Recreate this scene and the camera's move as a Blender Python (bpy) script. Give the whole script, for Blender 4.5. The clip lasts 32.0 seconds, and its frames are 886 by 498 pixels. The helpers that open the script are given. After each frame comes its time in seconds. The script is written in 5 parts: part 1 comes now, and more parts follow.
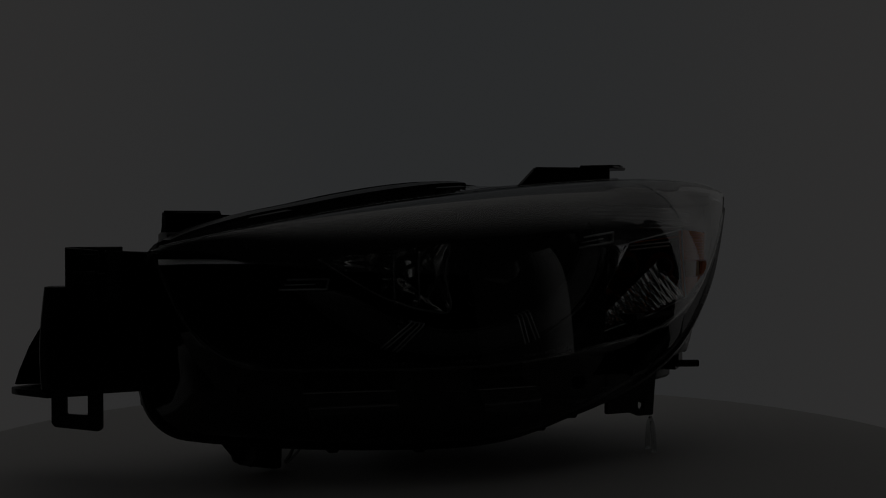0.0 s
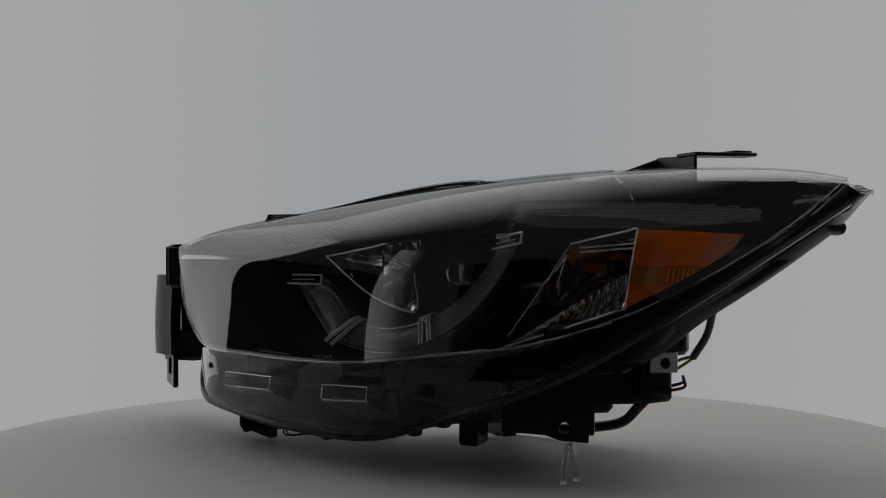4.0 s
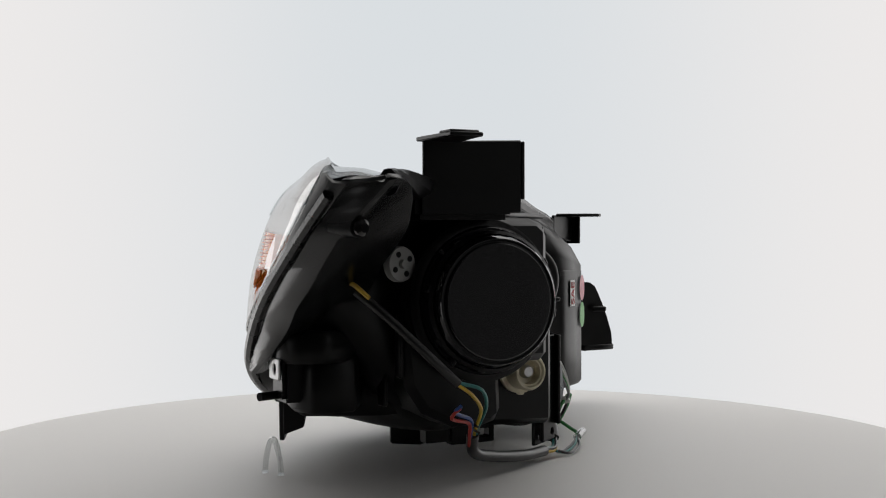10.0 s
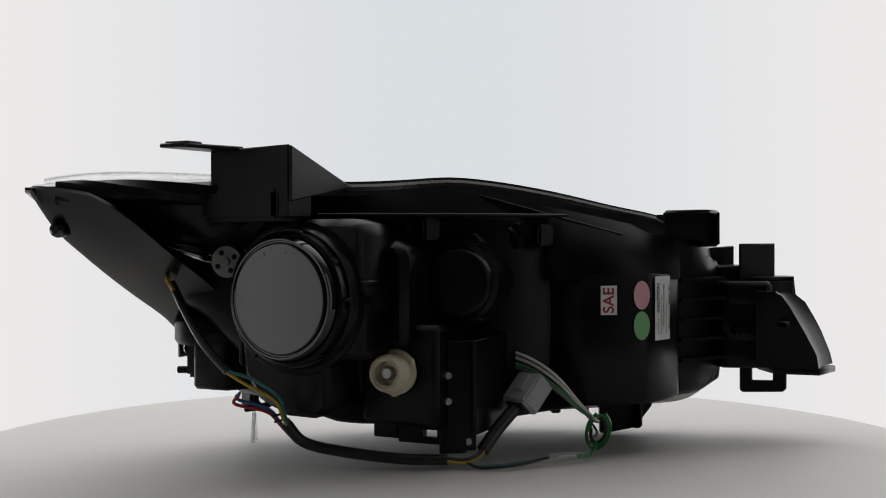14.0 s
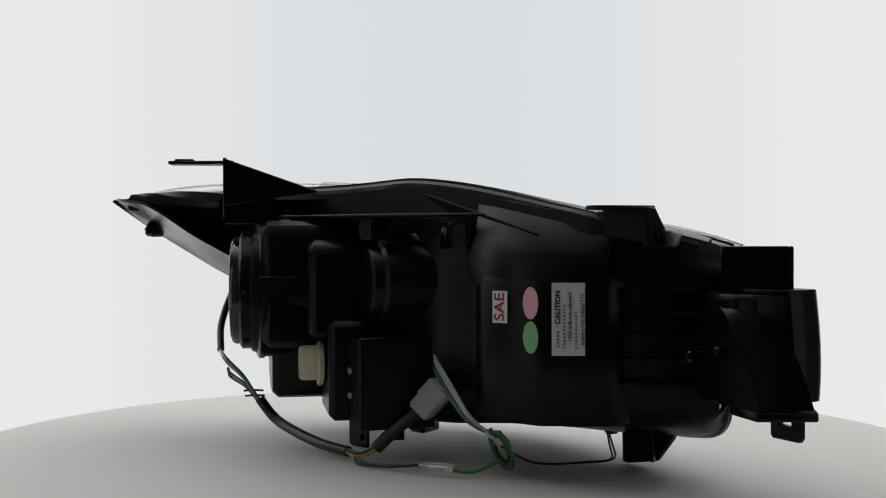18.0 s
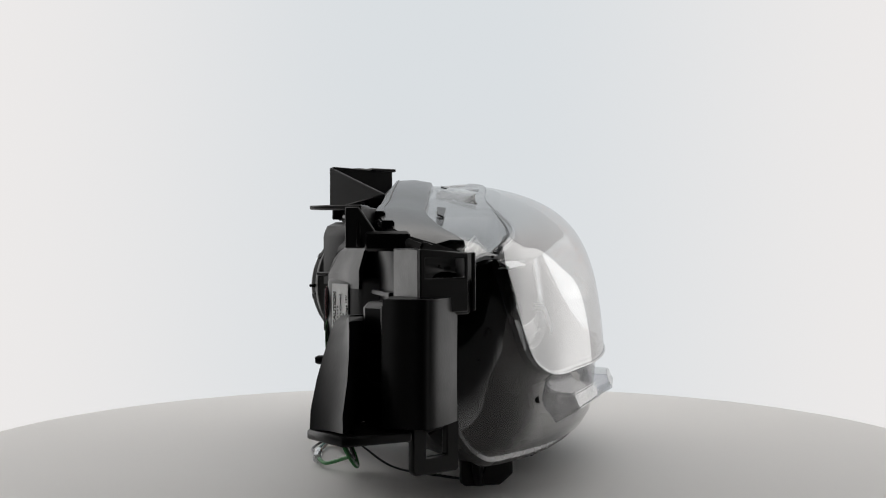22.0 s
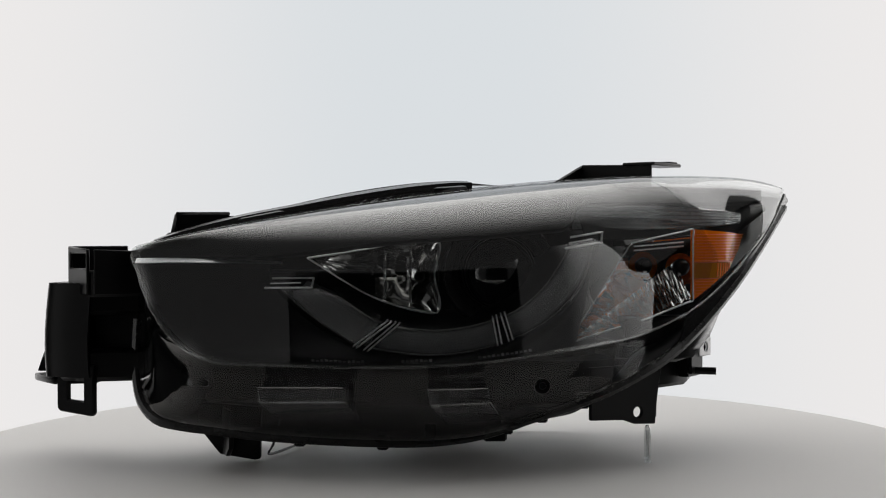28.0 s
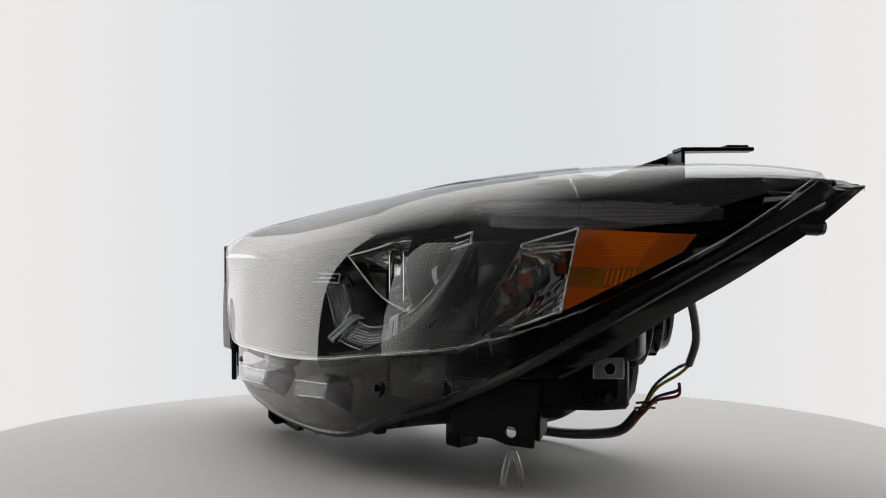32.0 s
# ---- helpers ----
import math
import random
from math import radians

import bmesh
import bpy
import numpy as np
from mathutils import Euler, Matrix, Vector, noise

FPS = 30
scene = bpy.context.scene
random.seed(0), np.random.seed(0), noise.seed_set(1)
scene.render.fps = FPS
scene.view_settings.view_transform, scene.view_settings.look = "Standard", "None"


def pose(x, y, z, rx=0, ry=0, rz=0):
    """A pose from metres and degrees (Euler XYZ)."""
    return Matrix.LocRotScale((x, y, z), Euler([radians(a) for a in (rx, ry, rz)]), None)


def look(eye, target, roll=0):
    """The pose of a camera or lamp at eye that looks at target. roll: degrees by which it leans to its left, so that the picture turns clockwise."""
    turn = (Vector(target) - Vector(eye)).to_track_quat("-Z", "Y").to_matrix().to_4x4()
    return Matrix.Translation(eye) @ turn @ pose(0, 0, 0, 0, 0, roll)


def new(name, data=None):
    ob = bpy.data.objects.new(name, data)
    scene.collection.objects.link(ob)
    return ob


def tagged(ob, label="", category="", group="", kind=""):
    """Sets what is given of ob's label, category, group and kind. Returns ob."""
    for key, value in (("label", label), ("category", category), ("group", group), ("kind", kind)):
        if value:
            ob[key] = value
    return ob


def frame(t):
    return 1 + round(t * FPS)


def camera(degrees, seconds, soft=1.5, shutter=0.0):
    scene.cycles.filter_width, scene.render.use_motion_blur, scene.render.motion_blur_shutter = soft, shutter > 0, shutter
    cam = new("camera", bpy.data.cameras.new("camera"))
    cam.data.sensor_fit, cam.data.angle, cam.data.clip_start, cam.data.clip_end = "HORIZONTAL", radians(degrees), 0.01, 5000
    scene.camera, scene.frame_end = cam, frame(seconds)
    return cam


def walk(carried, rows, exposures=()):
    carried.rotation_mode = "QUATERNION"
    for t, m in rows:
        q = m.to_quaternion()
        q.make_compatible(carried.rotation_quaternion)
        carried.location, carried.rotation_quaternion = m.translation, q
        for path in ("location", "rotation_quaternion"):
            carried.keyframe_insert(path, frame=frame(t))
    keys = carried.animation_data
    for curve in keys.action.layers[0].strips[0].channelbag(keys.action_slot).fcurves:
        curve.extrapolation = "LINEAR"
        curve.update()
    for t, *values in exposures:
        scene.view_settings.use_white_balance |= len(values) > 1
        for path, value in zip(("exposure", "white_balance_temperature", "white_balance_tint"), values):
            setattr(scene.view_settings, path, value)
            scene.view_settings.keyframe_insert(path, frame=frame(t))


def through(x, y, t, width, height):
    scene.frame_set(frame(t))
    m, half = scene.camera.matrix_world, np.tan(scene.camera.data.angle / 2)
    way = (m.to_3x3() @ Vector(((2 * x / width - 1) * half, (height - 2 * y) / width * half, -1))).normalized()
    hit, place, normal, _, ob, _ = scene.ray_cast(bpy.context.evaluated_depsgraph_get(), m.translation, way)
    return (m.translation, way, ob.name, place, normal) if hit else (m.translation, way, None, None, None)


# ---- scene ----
cam = camera(39.24, 32.0, soft=1.1)
EYE = Vector((0.0, -1.1, 0.1891))
AIM = pose(0, 0, 0, -0.641, 0, 0.084) @ Vector((0, 1, 0))
STAND = look(EYE, EYE + AIM, -0.148)
walk(cam, [(0.0, STAND), (32.0, STAND)],
     exposures=[(0.0, -5.0), (0.5, -4.0), (1.0, -3.5), (1.5, -2.9), (2.0, -2.5), (2.5, -2.25), (3.5, -1.5), (4.5, -0.82), (5.0, -0.53), (5.5, -0.2), (6.0, -0.05), (6.5, 0.0), (32.0, 0.0)])

# ---- world and materials ----
world = bpy.data.worlds.new("studio_dark")
world.use_nodes = True
world.node_tree.nodes["Background"].inputs[0].default_value = (0.5, 0.5, 0.52, 1)
world.node_tree.nodes["Background"].inputs[1].default_value = 0.02
scene.world = world


def material(name):
    m = bpy.data.materials.new(name)
    m.use_nodes = True
    return m, m.node_tree.nodes, m.node_tree.links


def noise_map(n, l, scale, detail=4.0):
    co = n.new("ShaderNodeTexCoord")
    t = n.new("ShaderNodeTexNoise")
    t.inputs["Scale"].default_value, t.inputs["Detail"].default_value = scale, detail
    l.new(co.outputs["Object"], t.inputs["Vector"])
    return t


def surface(name, colour, rough, metal=0.0, vary=0.15, scale=60.0, bump=0.1, grain=900.0, spec=0.5, rough_vary=0.1):
    """A solid surface with colour and gloss that vary at two scales, and a fine relief."""
    m, n, l = material(name)
    b = n["Principled BSDF"]
    big, fine = noise_map(n, l, scale), noise_map(n, l, grain, 2.0)
    ramp = n.new("ShaderNodeMix")
    ramp.data_type = "RGBA"
    ramp.inputs["A"].default_value = (*[c * (1 - vary) for c in colour], 1)
    ramp.inputs["B"].default_value = (*[min(1, c * (1 + vary)) for c in colour], 1)
    l.new(big.outputs["Fac"], ramp.inputs["Factor"])
    l.new(ramp.outputs["Result"], b.inputs["Base Color"])
    r = n.new("ShaderNodeMapRange")
    r.inputs["To Min"].default_value, r.inputs["To Max"].default_value = max(0.0, rough - rough_vary), min(1.0, rough + rough_vary)
    l.new(big.outputs["Fac"], r.inputs["Value"])
    l.new(r.outputs["Result"], b.inputs["Roughness"])
    b.inputs["Metallic"].default_value, b.inputs["Specular IOR Level"].default_value = metal, spec
    if bump:
        bp = n.new("ShaderNodeBump")
        bp.inputs["Strength"].default_value, bp.inputs["Distance"].default_value = bump, 0.0006
        l.new(fine.outputs["Fac"], bp.inputs["Height"])
        l.new(bp.outputs["Normal"], b.inputs["Normal"])
    return m


def clear(name, tint, rough, base=0.045, power=5.0, milk=0.0, milk_colour=(0.8, 0.8, 0.8), through=0.0, bumps=0.0, bump_scale=300.0):
    """Clear moulded plastic: see-through head on, glossy at a slant, with a share of milky body."""
    m, n, l = material(name)
    n.remove(n["Principled BSDF"])
    out = n["Material Output"]
    see, gloss, mix = n.new("ShaderNodeBsdfTransparent"), n.new("ShaderNodeBsdfGlossy"), n.new("ShaderNodeMixShader")
    see.inputs["Color"].default_value, gloss.inputs["Roughness"].default_value = (*tint, 1), rough
    face, pw, ma = n.new("ShaderNodeLayerWeight"), n.new("ShaderNodeMath"), n.new("ShaderNodeMath")
    face.inputs["Blend"].default_value = 0.5
    pw.operation, pw.inputs[1].default_value = "POWER", power
    ma.operation, ma.inputs[1].default_value, ma.inputs[2].default_value = "MULTIPLY_ADD", 1 - base, base
    l.new(face.outputs["Facing"], pw.inputs[0])
    l.new(pw.outputs[0], ma.inputs[0])
    l.new(ma.outputs[0], mix.inputs[0])
    body = see
    if milk:
        d, mm = n.new("ShaderNodeBsdfDiffuse"), n.new("ShaderNodeMixShader")
        d.inputs["Color"].default_value, mm.inputs[0].default_value = (*milk_colour, 1), milk
        l.new(see.outputs[0], mm.inputs[1])
        l.new(d.outputs[0], mm.inputs[2])
        if through:
            tr, mt = n.new("ShaderNodeBsdfTranslucent"), n.new("ShaderNodeMixShader")
            tr.inputs["Color"].default_value, mt.inputs[0].default_value = (*milk_colour, 1), through
            l.new(d.outputs[0], mt.inputs[1])
            l.new(tr.outputs[0], mt.inputs[2])
            l.new(mt.outputs[0], mm.inputs[2])
        body = mm
    if bumps:
        t, bp = noise_map(n, l, bump_scale, 1.0), n.new("ShaderNodeBump")
        bp.inputs["Strength"].default_value, bp.inputs["Distance"].default_value = bumps, 0.001
        l.new(t.outputs["Fac"], bp.inputs["Height"])
        l.new(bp.outputs["Normal"], gloss.inputs["Normal"])
    l.new(body.outputs[0], mix.inputs[1])
    l.new(gloss.outputs[0], mix.inputs[2])
    l.new(mix.outputs[0], out.inputs["Surface"])
    return m


def glow(name, colour, strength):
    """A face that gives off light."""
    m, n, l = material(name)
    n.remove(n["Principled BSDF"])
    e = n.new("ShaderNodeEmission")
    e.inputs["Color"].default_value, e.inputs["Strength"].default_value = (*colour, 1), strength
    l.new(e.outputs[0], n["Material Output"].inputs["Surface"])
    return m


BLACK = surface("black_moulded_plastic", (0.0032, 0.0032, 0.0035), 0.36, vary=0.3, bump=0.08, grain=500, spec=0.20)
GLOSSBLACK = surface("gloss_black_plastic", (0.008, 0.008, 0.009), 0.10, vary=0.2, bump=0.02, rough_vary=0.04, spec=0.8)
SATIN = surface("satin_black_bezel", (0.004, 0.0042, 0.0046), 0.42, vary=0.15, bump=0.0, spec=0.10)
GASKET = surface("black_sealant", (0.008, 0.008, 0.008), 0.28, vary=0.3, bump=0.25, grain=260)
CHROME = surface("chrome_plating", (0.80, 0.81, 0.82), 0.07, metal=1.0, vary=0.05, bump=0.0, rough_vary=0.03)
POCKET = surface("bright_reflector_plating", (0.82, 0.82, 0.81), 0.09, metal=1.0, vary=0.08, bump=0.0, rough_vary=0.04)
STEEL = surface("zinc_plated_steel", (0.42, 0.42, 0.42), 0.38, metal=1.0, vary=0.2, bump=0.2)
IVORY = surface("ivory_nylon", (0.66, 0.60, 0.44), 0.45, vary=0.12, bump=0.1)
GREYPLASTIC = surface("grey_connector_plastic", (0.38, 0.39, 0.41), 0.45, vary=0.12, bump=0.1)
TABLE = surface("white_turntable_laminate", (0.62, 0.608, 0.594), 0.55, vary=0.03, scale=9, bump=0.05, grain=500)
LENS = clear("clear_polycarbonate", (0.955, 0.96, 0.958), 0.010, base=0.125, power=3.6)
INNER = clear("clear_inner_face", (0.985, 0.985, 0.985), 0.02, base=0.0, power=7.0)
GUIDE = clear("frosted_light_guide", (0.90, 0.91, 0.92), 0.14, base=0.06, milk=0.11, milk_colour=(0.70, 0.72, 0.73), bumps=0.0)
RIBCLEAR = clear("clear_acrylic", (0.93, 0.94, 0.94), 0.04, base=0.12, power=2.5)
ACRYLIC = clear("clear_acrylic_rod", (0.90, 0.91, 0.91), 0.05, base=0.20, power=1.6)
AMBER = clear("amber_plastic", (0.75, 0.13, 0.004), 0.10, base=0.03, power=4.0, milk=0.85, milk_colour=(1.0, 0.27, 0.006), through=0.40)
PAPER = surface("white_label_paper", (0.78, 0.78, 0.78), 0.6, vary=0.06, bump=0.05)
RED = surface("red_print", (0.35, 0.02, 0.02), 0.6, bump=0)
INK = surface("black_print", (0.03, 0.03, 0.03), 0.6, bump=0)
PINK = surface("pink_paper_dot", (0.80, 0.42, 0.47), 0.6, bump=0.05)
GREEN = surface("green_paper_dot", (0.24, 0.52, 0.23), 0.6, bump=0.05)
WIRE = {k: surface(k + "_wire_insulation", c, 0.35, vary=0.1, bump=0.05) for k, c in dict(
    black=(0.012, 0.012, 0.012), yellow=(0.55, 0.36, 0.04), red=(0.40, 0.03, 0.02), teal=(0.02, 0.16, 0.15), blue=(0.03, 0.08, 0.28),
    green=(0.03, 0.20, 0.05), white=(0.55, 0.55, 0.53), grey=(0.14, 0.14, 0.14)).items()}

# ---- mesh tools ----


def catmull(points, count):
    """A smooth curve through the points, cut into count even steps."""
    p = [Vector(q) for q in points]
    p = [2 * p[0] - p[1]] + p + [2 * p[-1] - p[-2]]
    dense = []
    for i in range(1, len(p) - 2):
        a, b, c, d = p[i - 1:i + 3]
        for k in range(24):
            t = k / 24
            dense.append(0.5 * (2 * b + (c - a) * t + (2 * a - 5 * b + 4 * c - d) * t * t + (3 * b - a - 3 * c + d) * t ** 3))
    dense.append(p[-2])
    return resample(dense, count)


def resample(dense, count):
    acc = [0.0]
    for a, b in zip(dense, dense[1:]):
        acc.append(acc[-1] + (b - a).length)
    out, j = [], 0
    for k in range(count):
        s = acc[-1] * k / (count - 1)
        while j < len(dense) - 2 and acc[j + 1] < s:
            j += 1
        f = (s - acc[j]) / max(1e-9, acc[j + 1] - acc[j])
        out.append(dense[j].lerp(dense[j + 1], min(1, max(0, f))))
    return out


def part(name, bm, mat, parent=None, label="", smooth=True, angle=38):
    """Links a bmesh as one mesh object under a thing or a part."""
    bmesh.ops.recalc_face_normals(bm, faces=bm.faces)
    me = bpy.data.meshes.new(name)
    bm.to_mesh(me)
    bm.free()
    for m in mat if isinstance(mat, (list, tuple)) else [mat]:
        me.materials.append(m)
    if smooth:
        me.shade_smooth()
        me.set_sharp_from_angle(angle=radians(angle))
    ob = new(name, me)
    ob.parent = parent
    return tagged(ob, label)


def thing(name, label, category, group="", kind=""):
    return tagged(new(name), label, category, group, kind)


def grid(rows, close=False, bm=None):
    """A skin over rows of points; close joins the ends of each row."""
    bm = bm or bmesh.new()
    vs = [[bm.verts.new(p) for p in r] for r in rows]
    w = len(rows[0])
    for a, b in zip(vs, vs[1:]):
        for i in range(w if close else w - 1):
            j = (i + 1) % w
            bm.faces.new((a[i], a[j], b[j], b[i]))
    return bm


def thick(bm, depth, inner=0):
    """Gives a skin thickness; inner is the material slot of its inner side."""
    bmesh.ops.recalc_face_normals(bm, faces=bm.faces)
    bm.normal_update()
    rim = [e for e in bm.edges if len(e.link_faces) == 1]
    faces, twin = bm.faces[:], {}
    for v in bm.verts[:]:
        twin[v] = bm.verts.new(v.co - v.normal * depth)
    for f in faces:
        bm.faces.new([twin[v] for v in reversed(f.verts)]).material_index = inner
    for e in rim:
        a, b = e.verts
        bm.faces.new((a, b, twin[b], twin[a]))
    return bm


def soften(bm, width=0.0008, seg=1, least=0.6):
    bmesh.ops.recalc_face_normals(bm, faces=bm.faces)
    e = [q for q in bm.edges if len(q.link_faces) == 2 and q.calc_face_angle(0) > least]
    bmesh.ops.bevel(bm, geom=e, offset=width, segments=seg, affect="EDGES", clamp_overlap=True)
    return bm


def plate(outline, origin, right, up, depth, holes=(), bevel=0.0008, bm=None):
    """A flat plate: its outline in the plane of right and up, pushed along their normal by depth, with holes cut through."""
    own = bmesh.new()
    o, ex, ey = Vector(origin), Vector(right).normalized(), Vector(up).normalized()
    ey = (ey - ex * ey.dot(ex)).normalized()
    nz = ex.cross(ey)
    edges = []
    for loop in (outline, *holes):
        v = [own.verts.new(o + ex * a + ey * b) for a, b in loop]
        edges += [own.edges.new((v[i], v[(i + 1) % len(v)])) for i in range(len(v))]
    bmesh.ops.triangle_fill(own, edges=edges, use_beauty=True)
    if not holes:
        bmesh.ops.dissolve_limit(own, angle_limit=0.01, verts=own.verts, edges=own.edges)
    got = bmesh.ops.extrude_face_region(own, geom=own.faces[:])
    bmesh.ops.translate(own, vec=nz * depth, verts=[q for q in got["geom"] if isinstance(q, bmesh.types.BMVert)])
    if bevel:
        soften(own, bevel)
    return merge(bm, own)


def merge(bm, own):
    if bm is None:
        return own
    me = bpy.data.meshes.new("tmp")
    own.to_mesh(me)
    own.free()
    bm.from_mesh(me)
    bpy.data.meshes.remove(me)
    return bm


def block(lo, hi, turn=0.0, bevel=0.0015, bm=None, seg=2):
    """A box between two corners, turned about its upright middle line."""
    own = bmesh.new()
    lo, hi = Vector(lo), Vector(hi)
    mid, size = (lo + hi) / 2, hi - lo
    bmesh.ops.create_cube(own, size=1, matrix=pose(*mid, 0, 0, turn) @ Matrix.Diagonal((*size, 1)))
    if bevel:
        soften(own, bevel, seg)
    return merge(bm, own)


def prism(plan, z0, z1, bevel=0.0015, bm=None):
    return plate(plan, (0, 0, z0), (1, 0, 0), (0, 1, 0), z1 - z0, bevel=bevel, bm=bm)


def circle(cx, cy, r, n=16):
    return [(cx + r * math.cos(2 * math.pi * k / n), cy + r * math.sin(2 * math.pi * k / n)) for k in range(n)]


def lathe(profile, origin, axis, n=48, bm=None):
    """Turns a profile of (radius, height) about an axis."""
    own = bmesh.new()
    q = Vector(axis).normalized().to_track_quat("Z", "Y").to_matrix()
    o = Vector(origin)
    rows = [[o + q @ Vector((r * math.cos(2 * math.pi * k / n), r * math.sin(2 * math.pi * k / n), h)) for k in range(n)] for r, h in profile]
    grid(rows, True, own)
    for end, (r, h) in ((0, profile[0]), (-1, profile[-1])):
        if r > 1e-6:
            own.verts.ensure_lookup_table()
            base = 0 if end == 0 else n * (len(profile) - 1)
            own.faces.new([own.verts[base + k] for k in range(n)])
    bmesh.ops.remove_doubles(own, verts=own.verts, dist=1e-6)
    return merge(bm, own)


def tube(points, r, n=8, count=None, bm=None):
    """A round cable along a smooth curve."""
    c = catmull(points, count or max(8, len(points) * 6))
    own, rows, side = bmesh.new(), [], None
    for i, p in enumerate(c):
        d = (c[min(i + 1, len(c) - 1)] - c[max(i - 1, 0)]).normalized()
        side = d.orthogonal().normalized() if side is None else (side - d * side.dot(d)).normalized()
        up = d.cross(side)
        rows.append([p + (side * math.cos(2 * math.pi * k / n) + up * math.sin(2 * math.pi * k / n)) * r for k in range(n)])
    grid(rows, True, own)
    own.verts.ensure_lookup_table()
    own.faces.new([own.verts[k] for k in range(n)])
    own.faces.new([own.verts[len(own.verts) - 1 - k] for k in range(n)])
    return merge(bm, own)


# ---- studio ----
def studio():
    """A white sweep behind, a bright diffusion wall to each side, and the dim end of the studio behind the camera."""
    def sweep(radius, a0, a1, z0, z1, steps=48, up=10):
        rows = []
        for j in range(up + 1):
            z = z0 + (z1 - z0) * j / up
            rows.append([(radius * math.cos(radians(a0 + (a1 - a0) * i / steps)), radius * math.sin(radians(a0 + (a1 - a0) * i / steps)), z) for i in range(steps + 1)])
        return thick(grid(rows), 0.02)

    back = part("backdrop", sweep(1.75, 55, 125, -0.9, 1.52), glowing_paper("backdrop_glow", 0.735))
    tagged(back, "pale white seamless backdrop that glows, its dimmer bluer middle painted in", "backdrop", kind="structure")
    for name, a0, a1, mat, words_ in (("wall_north_east", 19, 55, SIDEPAPER, "bright white diffusion wall beside the backdrop"), ("wall_north_west", 125, 165, SIDEPAPER, "bright white diffusion wall beside the backdrop"),
                                 ("wall_south_east", 298, 336, FRONTPAPER, "dim glowing white diffusion panel, unseen beside the camera"), ("wall_south_west", 203, 242, FRONTPAPER, "dim glowing white diffusion panel, unseen beside the camera")):
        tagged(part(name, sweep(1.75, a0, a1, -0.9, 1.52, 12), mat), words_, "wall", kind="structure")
    bm = bmesh.new()
    bmesh.ops.create_cube(bm, size=1, matrix=pose(0, 0.0, 1.55) @ Matrix.Diagonal((6.4, 4.4, 0.04, 1)))
    tagged(part("ceiling", bm, TOPPAPER, smooth=False), "glowing white diffusion ceiling, unseen over the turntable", "ceiling", kind="structure")
    bm = bmesh.new()
    bmesh.ops.create_cube(bm, size=1, matrix=pose(0, -0.6, -0.92) @ Matrix.Diagonal((7.0, 7.0, 0.04, 1)))
    tagged(part("floor", bm, GREYWALL, smooth=False), "dark studio floor under the turntable", "floor", kind="structure")
    for name, x0, x1, y0, y1 in (("wall_south", -3.4, 3.4, -4.0, -3.9), ("wall_east", 3.3, 3.4, -3.9, 2.0), ("wall_west", -3.4, -3.3, -3.9, 2.0)):
        w = part(name, block((x0, y0, -0.9), (x1, y1, 2.6), bevel=0), GREYWALL, smooth=False)
        tagged(w, "dark studio wall round the set", "wall", kind="structure")


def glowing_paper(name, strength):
    """Paper with its light painted in as emission, a little bluer and dimmer in the middle than towards the sides."""
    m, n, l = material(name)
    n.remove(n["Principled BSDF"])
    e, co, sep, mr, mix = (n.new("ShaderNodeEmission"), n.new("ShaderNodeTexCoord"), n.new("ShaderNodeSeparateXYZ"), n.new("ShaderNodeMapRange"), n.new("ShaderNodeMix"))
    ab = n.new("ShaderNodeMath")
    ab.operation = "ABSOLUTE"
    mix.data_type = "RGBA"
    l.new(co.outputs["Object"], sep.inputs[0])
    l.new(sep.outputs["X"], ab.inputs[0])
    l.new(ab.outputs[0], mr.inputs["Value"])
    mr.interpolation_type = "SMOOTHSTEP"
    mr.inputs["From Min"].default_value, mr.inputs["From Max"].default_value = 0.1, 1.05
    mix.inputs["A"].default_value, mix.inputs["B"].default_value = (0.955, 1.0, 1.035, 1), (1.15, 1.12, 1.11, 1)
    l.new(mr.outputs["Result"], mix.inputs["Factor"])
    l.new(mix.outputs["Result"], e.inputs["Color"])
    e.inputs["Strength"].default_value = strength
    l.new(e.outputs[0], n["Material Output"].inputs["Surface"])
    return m


